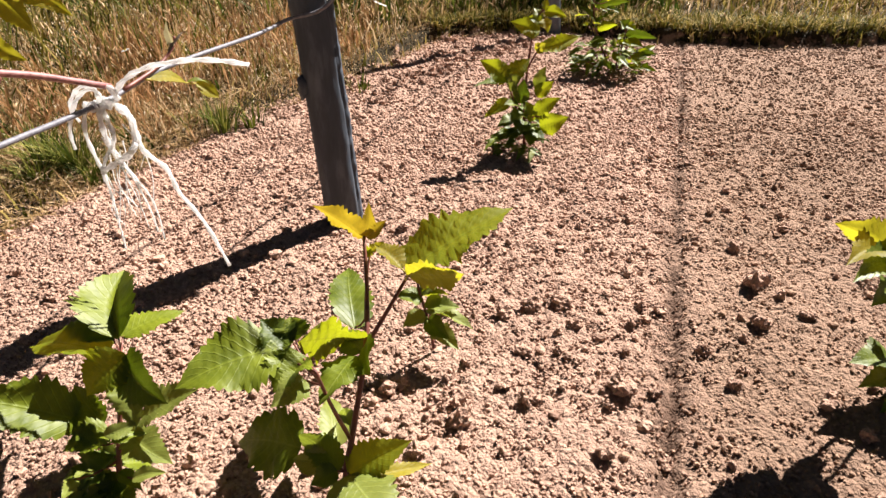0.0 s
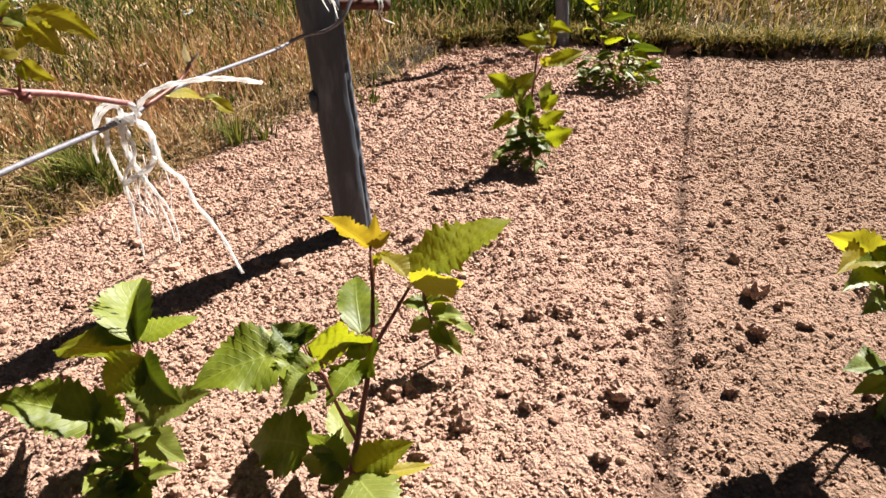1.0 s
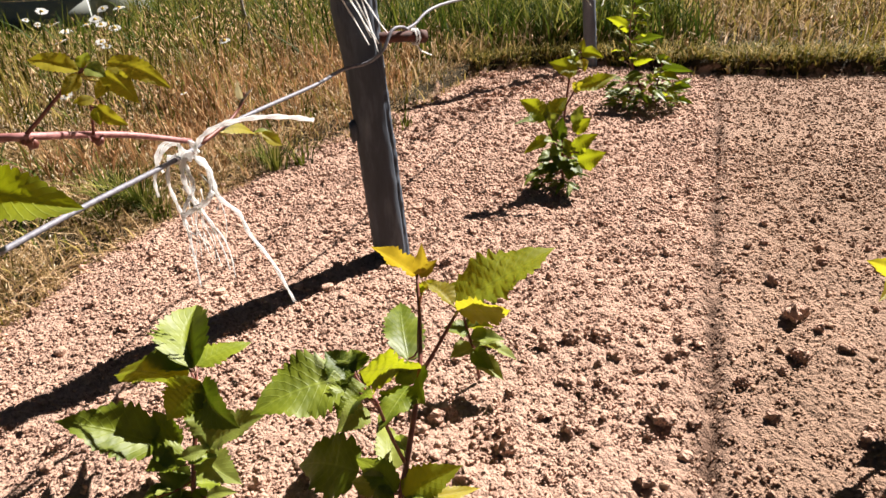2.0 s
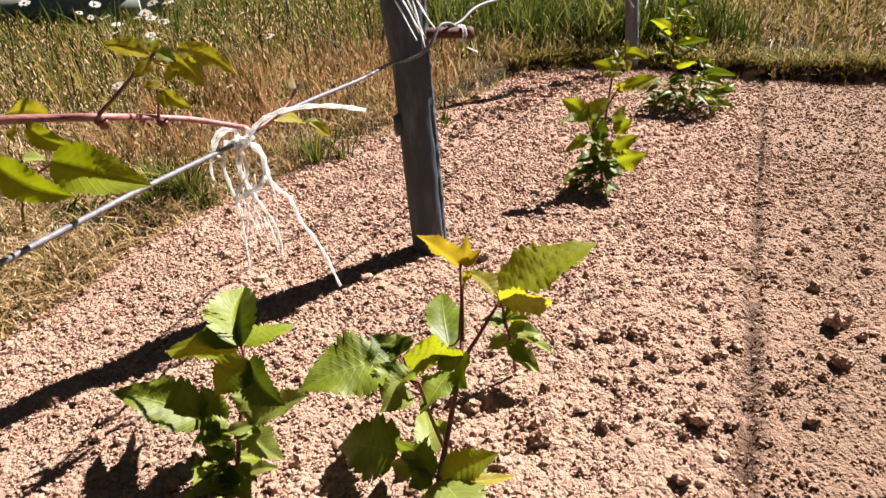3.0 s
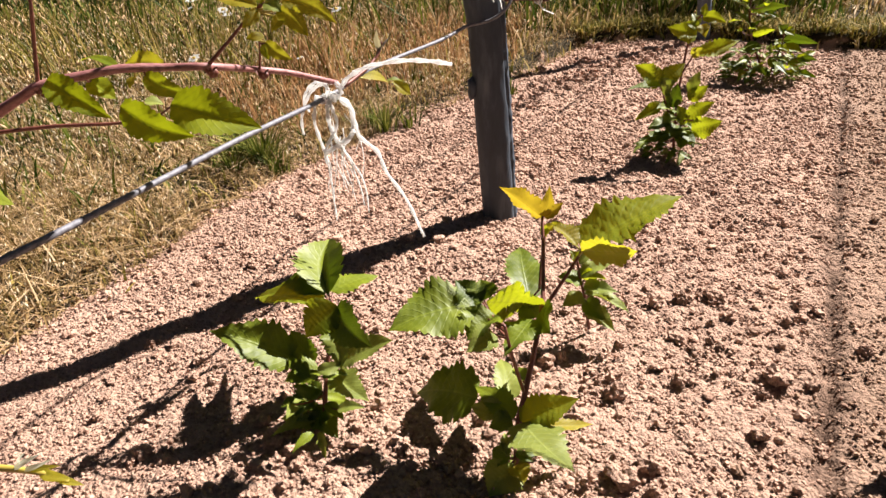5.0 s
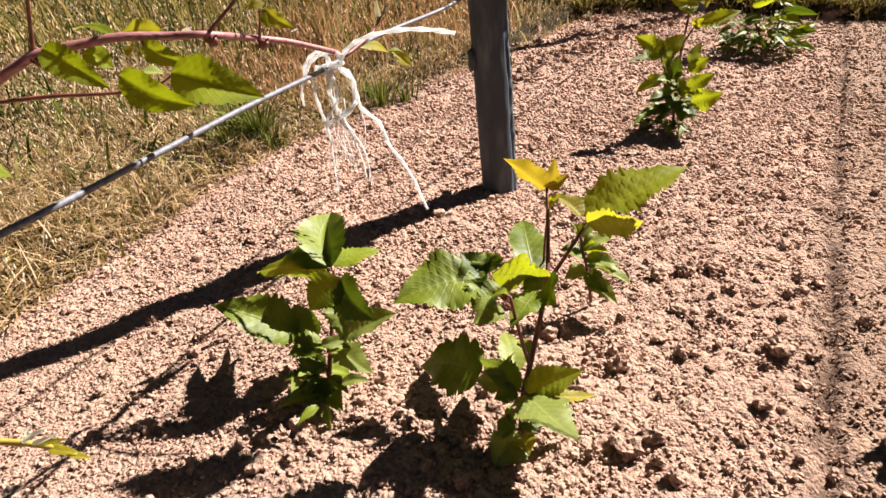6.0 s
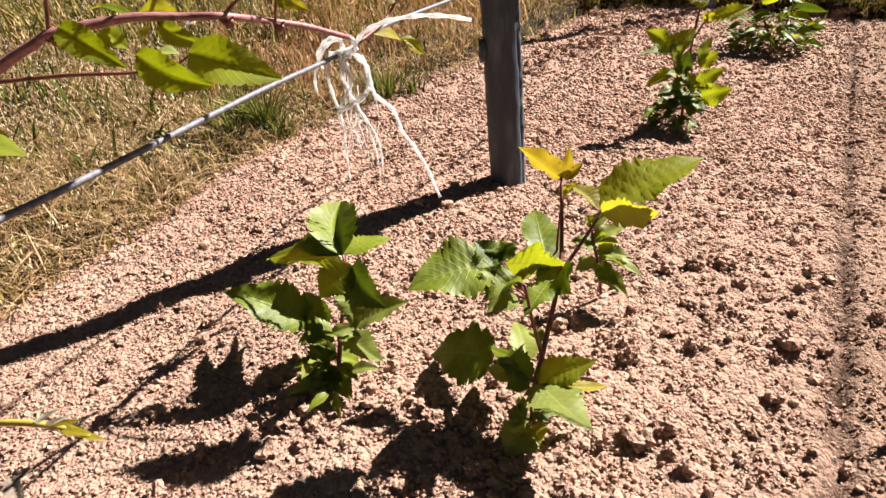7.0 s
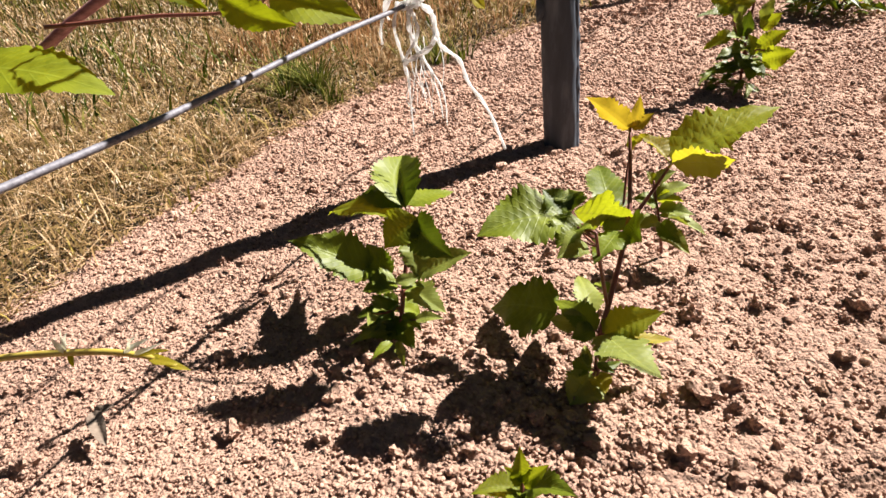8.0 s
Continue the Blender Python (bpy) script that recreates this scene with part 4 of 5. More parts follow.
leaf(plant_b, (-0.105, 0.555, 0.079), (-0.125, 0.644, 0.082), 0.042, (0.3, -0.5, 0.8), PALE, lobes=0)
leaf(plant_b, (-0.088, 0.515, 0.079), (-0.009, 0.533, 0.112), 0.048, (0.2, -0.5, 0.85), FRESH, lobes=0, crease=0.4)
leaf(plant_b, (-0.085, 0.51, 0.082), (-0.016, 0.425, 0.09), 0.078, (0.45, -0.4, 0.8), PALE, lobes=0, crease=0.25)
leaf(plant_b, (-0.069, 0.515, 0.069), (0.014, 0.558, 0.044), 0.022, "u", YOUNG, lobes=0)
leaf(plant_b, (-0.098, 0.487, 0.029), (-0.125, 0.452, 0), 0.056, (0.35, -0.2, 0.9), PALE, lobes=0, crease=0.4)
leaf(plant_b, (-0.1, 0.487, 0.036), (-0.126, 0.5, 0.037), 0.032, (-0.2, -0.5, 0.8), OLD, lobes=0)
leaf(plant_b, (-0.095, 0.483, 0.027), (-0.079, 0.46, 0.019), 0.032, (0.3, -0.3, 0.8), YOUNG, lobes=0)
leaf(plant_b, (-0.085, 0.55, 0.121), (-0.097, 0.6, 0.103), 0.02, "u", OLD, lobes=0)
leaf(plant_b, (-0.14, 0.56, 0.242), (-0.162, 0.54, 0.229), 0.046, (-0.5, -0.5, 0.6), OLD, lobes=0)
leaf(plant_b, (-0.087, 0.62, 0.205), (-0.065, 0.6, 0.182), 0.04, (-0.5, -0.5, 0.6), OLD, lobes=0)
leaf(plant_b, (-0.099, 0.515, 0.083), (-0.13, 0.5, 0.077), 0.03, (-0.3, -0.6, 0.6), OLD, lobes=0)

plant_s = thing("bramble_plant", (0.018, 0.840, 0.0), "small bramble seedling with drooping leaves in soil", "bramble", "bramble plants in the bed")
stem(plant_s, [(0.018, 0.840, 0.009), (0.009, 0.845, 0.066), (-0.002, 0.850, 0.108), (-0.009, 0.860, 0.142)], 0.0030, 0.0018)
leaf(plant_s, (0.001, 0.850, 0.106), (-0.043, 0.840, 0.117), 0.0368, "u", OLD)
leaf(plant_s, (-0.007, 0.860, 0.136), (-0.024, 0.870, 0.155), 0.0172, "c", FRESH)
leaf(plant_s, (-0.002, 0.850, 0.114), (0.057, 0.870, 0.132), 0.0368, "u", PALE)
leaf(plant_s, (0.006, 0.845, 0.083), (0.083, 0.810, 0.067), 0.0437, "r", PALE)
leaf(plant_s, (0.004, 0.850, 0.091), (0.065, 0.840, 0.090), 0.0333, "u", PALE)
leaf(plant_s, (0.009, 0.845, 0.066), (0.045, 0.810, 0.049), 0.0345, "c", OLD)
leaf(plant_s, (-0.002, 0.850, 0.108), (0.044, 0.850, 0.109), 0.0333, "s", FRESH)
leaf(plant_s, (-0.007, 0.860, 0.131), (0.030, 0.880, 0.152), 0.0253, "u", PALE)
leaf(plant_s, (0.009, 0.845, 0.071), (-0.033, 0.830, 0.060), 0.0333, "l", PALE)
leaf(plant_s, (0.013, 0.840, 0.045), (0.060, 0.800, 0.034), 0.0391, "u", PALE)

plant_c = thing("bramble_plant", (0.290, 1.770, 0.0), "leafy young bramble with yellow-green shoots in soil", "bramble", "bramble plants in the bed")
stem(plant_c, [(0.295, 1.770, 0.023), (0.289, 1.770, 0.158), (0.300, 1.800, 0.268), (0.314, 1.820, 0.360), (0.335, 1.820, 0.397)], 0.0045, 0.0020)
stem(plant_c, [(0.294, 1.770, 0.250), (0.321, 1.770, 0.303), (0.329, 1.770, 0.313)], 0.0025, 0.0020)
stem(plant_c, [(0.290, 1.770, 0.071), (0.248, 1.740, 0.184), (0.234, 1.740, 0.225)], 0.0030, 0.0020)
stem(plant_c, [(0.295, 1.770, 0.054), (0.307, 1.730, 0.120), (0.328, 1.710, 0.129)], 0.0030, 0.0020)
leaf(plant_c, (0.330, 1.820, 0.341), (0.241, 1.790, 0.372), 0.058, (0.1, -0.8, 0.6), FRESH, lobes=0, crease=0.45)
leaf(plant_c, (0.332, 1.820, 0.370), (0.314, 1.850, 0.397), 0.026, (0.1, -0.8, 0.6), PALE, lobes=0, crease=0.4)
leaf(plant_c, (0.339, 1.820, 0.390), (0.399, 1.800, 0.377), 0.036, (0.3, -0.7, 0.5), FRESH, lobes=0, crease=0.5)
leaf(plant_c, (0.340, 1.820, 0.393), (0.348, 1.840, 0.425), 0.020, (0.1, -0.8, 0.6), FRESH, lobes=0, crease=0.4)
leaf(plant_c, (0.337, 1.820, 0.370), (0.347, 1.790, 0.340), 0.034, (0.1, -0.8, 0.6), YOUNG, lobes=0, crease=0.4)
leaf(plant_c, (0.334, 1.820, 0.361), (0.288, 1.800, 0.381), 0.030, (0.1, -0.8, 0.6), FRESH, lobes=0, crease=0.5)
leaf(plant_c, (0.316, 1.770, 0.297), (0.441, 1.790, 0.332), 0.050, (0.2, -0.7, 0.65), FRESH, lobes=0, crease=0.5)
leaf(plant_c, (0.314, 1.770, 0.294), (0.338, 1.760, 0.319), 0.030, (0.1, -0.8, 0.6), YOUNG, lobes=0, crease=0.4)
leaf(plant_c, (0.235, 1.740, 0.223), (0.156, 1.750, 0.279), 0.062, (0.1, -0.8, 0.6), FRESH, lobes=0, crease=0.45)
leaf(plant_c, (0.237, 1.740, 0.230), (0.299, 1.770, 0.276), 0.050, (0.1, -0.8, 0.6), FRESH, lobes=0, crease=0.5)
leaf(plant_c, (0.231, 1.740, 0.216), (0.138, 1.710, 0.216), 0.042, (0.2, -0.2, 0.95), OLD, lobes=0, crease=0.5)
leaf(plant_c, (0.237, 1.740, 0.206), (0.269, 1.720, 0.240), 0.055, (0.1, -0.8, 0.6), PALE, lobes=0, crease=0.5)
leaf(plant_c, (0.320, 1.770, 0.172), (0.370, 1.770, 0.213), 0.042, (0.1, -0.8, 0.6), FRESH, lobes=0, crease=0.45)
leaf(plant_c, (0.328, 1.780, 0.182), (0.350, 1.800, 0.248), 0.036, (0.1, -0.8, 0.6), PALE, lobes=0, crease=0.4)
leaf(plant_c, (0.246, 1.740, 0.166), (0.169, 1.720, 0.125), 0.042, (0.0, -0.5, 0.85), FRESH, lobes=0, crease=0.6)
leaf(plant_c, (0.266, 1.760, 0.153), (0.285, 1.770, 0.220), 0.050, (0.1, -0.8, 0.6), OLD, lobes=0, crease=0.5)
leaf(plant_c, (0.311, 1.720, 0.126), (0.387, 1.730, 0.177), 0.046, (0.1, -0.8, 0.6), FRESH, lobes=0, crease=0.45)
leaf(plant_c, (0.327, 1.710, 0.100), (0.403, 1.690, 0.134), 0.062, (0.1, -0.8, 0.6), FRESH, lobes=0, crease=0.4)
leaf(plant_c, (0.312, 1.730, 0.111), (0.285, 1.740, 0.166), 0.044, (0.1, -0.8, 0.6), FRESH, lobes=0, crease=0.45)
leaf(plant_c, (0.315, 1.720, 0.097), (0.369, 1.690, 0.081), 0.040, (0.2, -0.2, 0.95), FRESH, lobes=0, crease=0.5)
leaf(plant_c, (0.277, 1.750, 0.144), (0.224, 1.710, 0.165), 0.050, (0.2, -0.2, 0.95), OLD, lobes=0, crease=0.5)
leaf(plant_c, (0.283, 1.750, 0.129), (0.241, 1.700, 0.122), 0.050, (0.2, -0.2, 0.95), PALE, lobes=0, crease=0.5)
leaf(plant_c, (0.281, 1.750, 0.107), (0.205, 1.710, 0.099), 0.050, (0.2, -0.2, 0.95), OLD, lobes=0, crease=0.5)
leaf(plant_c, (0.287, 1.740, 0.107), (0.267, 1.680, 0.090), 0.058, (0.2, -0.2, 0.95), OLD, lobes=0, crease=0.4)
leaf(plant_c, (0.294, 1.750, 0.094), (0.321, 1.700, 0.091), 0.055, (0.2, -0.2, 0.95), OLD, lobes=0, crease=0.4)
leaf(plant_c, (0.293, 1.750, 0.079), (0.242, 1.700, 0.065), 0.050, (0.2, -0.2, 0.95), OLD, lobes=0, crease=0.4)
leaf(plant_c, (0.299, 1.750, 0.074), (0.300, 1.690, 0.050), 0.052, (0.2, -0.2, 0.95), OLD, lobes=0, crease=0.4)
leaf(plant_c, (0.303, 1.750, 0.082), (0.340, 1.700, 0.052), 0.046, (0.2, -0.2, 0.95), OLD, lobes=0, crease=0.4)
leaf(plant_c, (0.287, 1.770, 0.115), (0.309, 1.800, 0.129), 0.050, (0.2, -0.2, 0.95), OLD, lobes=0, crease=0.4)
leaf(plant_c, (0.292, 1.760, 0.086), (0.255, 1.720, 0.099), 0.050, (0.1, -0.8, 0.6), OLD, lobes=0, crease=0.4)

plant_d = thing("bramble_plant", (0.767, 2.680, 0.0), "wide low bramble bush with one upright shoot", "bramble", "bramble plants in the bed")
stem(plant_d, [(0.779, 2.680, 0.019), (0.712, 2.710, 0.173), (0.694, 2.730, 0.306), (0.706, 2.730, 0.419)], 0.0050, 0.0020)
stem(plant_d, [(0.801, 2.680, 0.026), (0.818, 2.660, 0.136), (0.821, 2.660, 0.204)], 0.0040, 0.0020)
leaf(plant_d, (0.695, 2.730, 0.301), (0.584, 2.710, 0.363), 0.0438, "s", FRESH)
leaf(plant_d, (0.705, 2.730, 0.261), (0.604, 2.710, 0.310), 0.06, "u", OLD)
leaf(plant_d, (0.706, 2.730, 0.256), (0.847, 2.730, 0.277), 0.0413, "s", OLD)
leaf(plant_d, (0.702, 2.730, 0.350), (0.649, 2.730, 0.412), 0.0488, "c", FRESH)
leaf(plant_d, (0.704, 2.730, 0.398), (0.795, 2.730, 0.409), 0.0488, "u", OLD)
leaf(plant_d, (0.709, 2.710, 0.196), (0.627, 2.710, 0.265), 0.0537, "u", OLD)
leaf(plant_d, (0.717, 2.710, 0.173), (0.792, 2.680, 0.196), 0.0413, "s", FRESH)
leaf(plant_d, (0.712, 2.710, 0.178), (0.733, 2.680, 0.233), 0.0488, "c", OLD)
leaf(plant_d, (0.819, 2.660, 0.186), (0.792, 2.660, 0.217), 0.0488, "c", OLD)
leaf(plant_d, (0.822, 2.660, 0.199), (0.851, 2.630, 0.182), 0.0438, "c", FRESH)
leaf(plant_d, (0.823, 2.660, 0.163), (0.948, 2.640, 0.148), 0.0425, "s", OLD)
leaf(plant_d, (0.823, 2.660, 0.136), (0.898, 2.630, 0.114), 0.06, "u", FRESH)
leaf(plant_d, (0.706, 2.730, 0.415), (0.722, 2.730, 0.461), 0.0238, "c", OLD)
leaf(plant_d, (0.703, 2.730, 0.372), (0.763, 2.680, 0.364), 0.0438, "u", FRESH)

plant_e = thing("bramble_plant", (-0.175, 0.268, 0.0), "low bramble seedling with fresh green leaves", "bramble", "bramble plants in the bed")
stem(plant_e, [(-0.168, 0.265, 0.033), (-0.170, 0.270, 0.055), (-0.171, 0.275, 0.072)], 0.0030, 0.0020)
leaf(plant_e, (-0.171, 0.270, 0.064), (-0.174, 0.280, 0.111), 0.022, "c", FRESH)
leaf(plant_e, (-0.170, 0.270, 0.063), (-0.190, 0.270, 0.086), 0.016, "c", FRESH)
leaf(plant_e, (-0.169, 0.270, 0.063), (-0.141, 0.270, 0.100), 0.020, "c", FRESH)
leaf(plant_e, (-0.170, 0.270, 0.049), (-0.224, 0.250, 0.057), 0.029, "u", FRESH)
leaf(plant_e, (-0.169, 0.270, 0.048), (-0.111, 0.240, 0.093), 0.035, "u", OLD)
leaf(plant_e, (-0.169, 0.270, 0.044), (-0.153, 0.210, 0.085), 0.025, "c", OLD)
leaf(plant_e, (-0.171, 0.270, 0.040), (-0.186, 0.210, 0.084), 0.027, "c", FRESH)

plant_f = thing("bramble_plant", (0.720, 0.720, 0.0), "young bramble with yellow-green top leaves in soil", "bramble", "bramble plants in the bed")
stem(plant_f, [(0.752, 0.720, -0.046), (0.710, 0.720, 0.083), (0.674, 0.720, 0.184), (0.649, 0.720, 0.243)], 0.0040, 0.0025)
leaf(plant_f, (0.649, 0.720, 0.243), (0.545, 0.710, 0.302), 0.0484, "s", YOUNG)
leaf(plant_f, (0.652, 0.720, 0.237), (0.542, 0.660, 0.267), 0.055, "u", YOUNG)
leaf(plant_f, (0.655, 0.720, 0.230), (0.543, 0.640, 0.254), 0.0495, "r", OLD)
leaf(plant_f, (0.653, 0.720, 0.243), (0.675, 0.720, 0.290), 0.0627, "c", OLD)
leaf(plant_f, (0.663, 0.720, 0.221), (0.715, 0.690, 0.247), 0.116, "u", OLD)
leaf(plant_f, (0.715, 0.720, 0.062), (0.619, 0.690, 0.083), 0.0605, "u", OLD)
leaf(plant_f, (0.723, 0.720, 0.040), (0.620, 0.660, 0.062), 0.0407, "u", PALE)
leaf(plant_f, (0.704, 0.720, 0.104), (0.773, 0.720, 0.113), 0.111, "u", OLD)
leaf(plant_f, (0.719, 0.720, 0.062), (0.734, 0.660, 0.060), 0.134, "r", OLD)
leaf(plant_f, (0.674, 0.720, 0.184), (0.595, 0.660, 0.202), 0.0418, "c", OLD)
leaf(plant_f, (0.733, 0.720, 0.007), (0.669, 0.660, 0.013), 0.044, "c", OLD)

cane = thing("bramble_cane", (-0.80, 0.45, 0.50), "long pink bramble cane with leaves, tied to wire", "bramble", "")
stem(cane, [(-0.793, 0.460, 0.453), (-0.733, 0.475, 0.493), (-0.690, 0.490, 0.519), (-0.660, 0.497, 0.534), (-0.637, 0.505, 0.545), (-0.599, 0.530, 0.550), (-0.557, 0.550, 0.553), (-0.512, 0.575, 0.548), (-0.470, 0.585, 0.546), (-0.450, 0.650, 0.528), (-0.419, 0.710, 0.508), (-0.381, 0.785, 0.475)], 0.0068, 0.0038, CANE)
stem(cane, [(-0.472, 0.585, 0.546), (-0.441, 0.590, 0.573), (-0.405, 0.600, 0.607)], 0.0023, 0.0017)
stem(cane, [(-0.441, 0.660, 0.525), (-0.436, 0.660, 0.547), (-0.431, 0.655, 0.567)], 0.0018, 0.0013)
stem(cane, [(-0.640, 0.505, 0.547), (-0.630, 0.505, 0.581), (-0.614, 0.500, 0.620), (-0.606, 0.500, 0.647)], 0.0024, 0.0018)
stem(cane, [(-0.712, 0.430, 0.508), (-0.649, 0.440, 0.511), (-0.591, 0.455, 0.513), (-0.534, 0.470, 0.511), (-0.499, 0.480, 0.512)], 0.0026, 0.0018)
leaf(cane, (-0.521, 0.475, 0.529), (-0.426, 0.452, 0.503), 0.036, (0.1, -0.9, 0.45), CANE_LEAF, crease=0.35)
leaf(cane, (-0.467, 0.485, 0.528), (-0.369, 0.492, 0.499), 0.050, (0.1, -0.85, 0.5), CANE_LEAF, crease=0.5)
leaf(cane, (-0.628, 0.505, 0.551), (-0.543, 0.485, 0.512), 0.034, (0.1, -0.85, 0.5), CANE_LEAF, crease=0.5)
leaf(cane, (-0.575, 0.560, 0.552), (-0.657, 0.600, 0.551), 0.017, "u", CANE_LEAF, crease=0.4)
leaf(cane, (-0.527, 0.585, 0.548), (-0.593, 0.600, 0.547), 0.028, (0.1, -0.9, 0.4), YOUNG, crease=0.3)
leaf(cane, (-0.541, 0.560, 0.542), (-0.471, 0.540, 0.523), 0.024, (0.1, -0.8, 0.55), FRESH, crease=0.5)
leaf(cane, (-0.616, 0.560, 0.537), (-0.580, 0.550, 0.517), 0.028, "c", CANE_LEAF, crease=0.4)
leaf(cane, (-0.554, 0.560, 0.541), (-0.557, 0.550, 0.529), 0.015, "c", YOUNG, crease=0.4)
leaf(cane, (-0.509, 0.500, 0.526), (-0.491, 0.510, 0.521), 0.018, "u", PALE, crease=0.5)
leaf(cane, (-0.399, 0.597, 0.611), (-0.459, 0.610, 0.622), 0.0238, (0.1, -0.6, 0.8), YOUNG, crease=0.5)
leaf(cane, (-0.399, 0.597, 0.607), (-0.414, 0.580, 0.590), 0.0156, (0.2, -0.95, 0.2), YOUNG, crease=0.3)
leaf(cane, (-0.396, 0.600, 0.613), (-0.397, 0.620, 0.626), 0.016, "c", FRESH, crease=0.3)
leaf(cane, (-0.391, 0.600, 0.615), (-0.367, 0.590, 0.605), 0.0180, (0.0, -0.7, 0.7), PALE, crease=0.4)
leaf(cane, (-0.368, 0.600, 0.618), (-0.306, 0.600, 0.589), 0.0246, (0.1, -0.85, 0.5), YOUNG, crease=0.35)
leaf(cane, (-0.374, 0.597, 0.608), (-0.337, 0.585, 0.578), 0.0238, (0.1, -0.9, 0.4), YOUNG, crease=0.35)
leaf(cane, (-0.370, 0.597, 0.601), (-0.379, 0.580, 0.585), 0.0156, (0.1, -0.95, 0.3), YOUNG, crease=0.3)
leaf(cane, (-0.422, 0.650, 0.569), (-0.442, 0.640, 0.568), 0.013, (0.1, -0.8, 0.5), YOUNG, crease=0.3)
leaf(cane, (-0.421, 0.650, 0.562), (-0.384, 0.640, 0.541), 0.0172, (0.1, -0.9, 0.3), YOUNG, crease=0.3)
leaf(cane, (-0.422, 0.650, 0.560), (-0.417, 0.640, 0.541), 0.014, (0.1, -0.95, 0.3), FRESH, crease=0.3)
leaf(cane, (-0.584, 0.500, 0.659), (-0.490, 0.490, 0.645), 0.025, "c", CANE_LEAF)

young_cane = thing("bramble_cane", (-0.75, 0.25, 0.18), "thin young bramble cane with a pale growing tip", "bramble", "")
stem(young_cane, [(-0.924, 0.250, 0.134), (-0.763, 0.250, 0.182), (-0.638, 0.250, 0.207), (-0.573, 0.250, 0.210), (-0.535, 0.250, 0.201)], 0.0050, 0.0026, TENDER)
leaf(young_cane, (-0.671, 0.250, 0.201), (-0.684, 0.250, 0.221), 0.007, "c", DOWNY)
leaf(young_cane, (-0.671, 0.250, 0.201), (-0.659, 0.250, 0.232), 0.009, "c", DOWNY)
leaf(young_cane, (-0.669, 0.250, 0.200), (-0.660, 0.240, 0.190), 0.007, "c", FRESH)
leaf(young_cane, (-0.597, 0.250, 0.211), (-0.555, 0.250, 0.237), 0.007, "c", DOWNY)
leaf(young_cane, (-0.585, 0.250, 0.211), (-0.541, 0.250, 0.233), 0.006, "c", DOWNY)
leaf(young_cane, (-0.590, 0.250, 0.212), (-0.571, 0.250, 0.238), 0.005, "c", DOWNY)
leaf(young_cane, (-0.671, 0.250, 0.201), (-0.665, 0.250, 0.237), 0.005, "c", DOWNY)
leaf(young_cane, (-0.580, 0.250, 0.211), (-0.536, 0.250, 0.223), 0.007, "c", YOUNG)
leaf(young_cane, (-0.567, 0.250, 0.209), (-0.530, 0.250, 0.205), 0.011, "u", YOUNG)
leaf(young_cane, (-0.551, 0.250, 0.205), (-0.519, 0.250, 0.197), 0.009, "u", YOUNG)
leaf(cane, (-0.787, 0.380, 0.477), (-0.626, 0.400, 0.443), 0.081, "u", CANE_LEAF)


def bush(plant, center, radius, tall, count, size, seed, materials):
    """Small leaves all round a low centre."""
    rnd = random.Random(seed)
    for k in range(count):
        a = rnd.uniform(0, 6.283)
        out = radius * rnd.uniform(0.15, 0.95)
        z = rnd.uniform(0.12, 1.0) * tall * (1.1 - 0.55 * out / radius)
        base = Vector(center) + Vector((math.cos(a) * out, math.sin(a) * out * 0.8, z))
        go = Vector((math.cos(a + rnd.uniform(-0.8, 0.8)), math.sin(a + rnd.uniform(-0.8, 0.8)), rnd.uniform(-0.5, 0.35)))
        leaf(plant, base, base + go * size * rnd.uniform(0.7, 1.2), size * rnd.uniform(0.34, 0.46), rnd.choice("uuclr"), rnd.choice(materials))


bush(plant_d, (0.767, 2.67, 0.0), 0.155, 0.16, 130, 0.068, 21, (OLD, OLD, OLD, FRESH, FRESH, PALE))
bush(plant_a, (-0.395, 0.550, 0.0), 0.05, 0.11, 12, 0.045, 31, (OLD, PALE))
bush(plant_b, (-0.100, 0.485, 0.0), 0.035, 0.05, 6, 0.035, 32, (OLD, PALE))
bush(plant_c, (0.285, 1.76, 0.0), 0.075, 0.14, 44, 0.052, 22, (OLD, OLD, OLD, PALE))
bush(plant_d, (0.70, 2.70, 0.16), 0.08, 0.26, 16, 0.055, 24, (OLD, FRESH, FRESH))

# ---- the meadow's things ----


def flower_geometry(center, radius, tilt, seed):
    """Rays round a flower head."""
    rnd = random.Random(seed)
    up = Vector((tilt[0], tilt[1], 1)).normalized()
    e1 = up.orthogonal().normalized()
    e2 = up.cross(e1)
    verts, faces = [], []
    for k in range(13):
        a = 2 * math.pi * k / 13 + rnd.uniform(-0.1, 0.1)
        d = e1 * math.cos(a) + e2 * math.sin(a)
        s = up.cross(d)
        r = radius * rnd.uniform(0.85, 1.1)
        i = len(verts)
        w = radius * 0.2
        c = Vector(center)
        verts += [c + d * r * 0.2 - s * w * 0.5, c + d * r * 0.2 + s * w * 0.5, c + d * r * 0.75 + s * w + up * r * 0.12, c + d * r * 0.75 - s * w + up * r * 0.12, c + d * r + up * r * 0.02]
        faces += [(i, i + 1, i + 2, i + 3), (i + 3, i + 2, i + 4)]
    return verts, faces


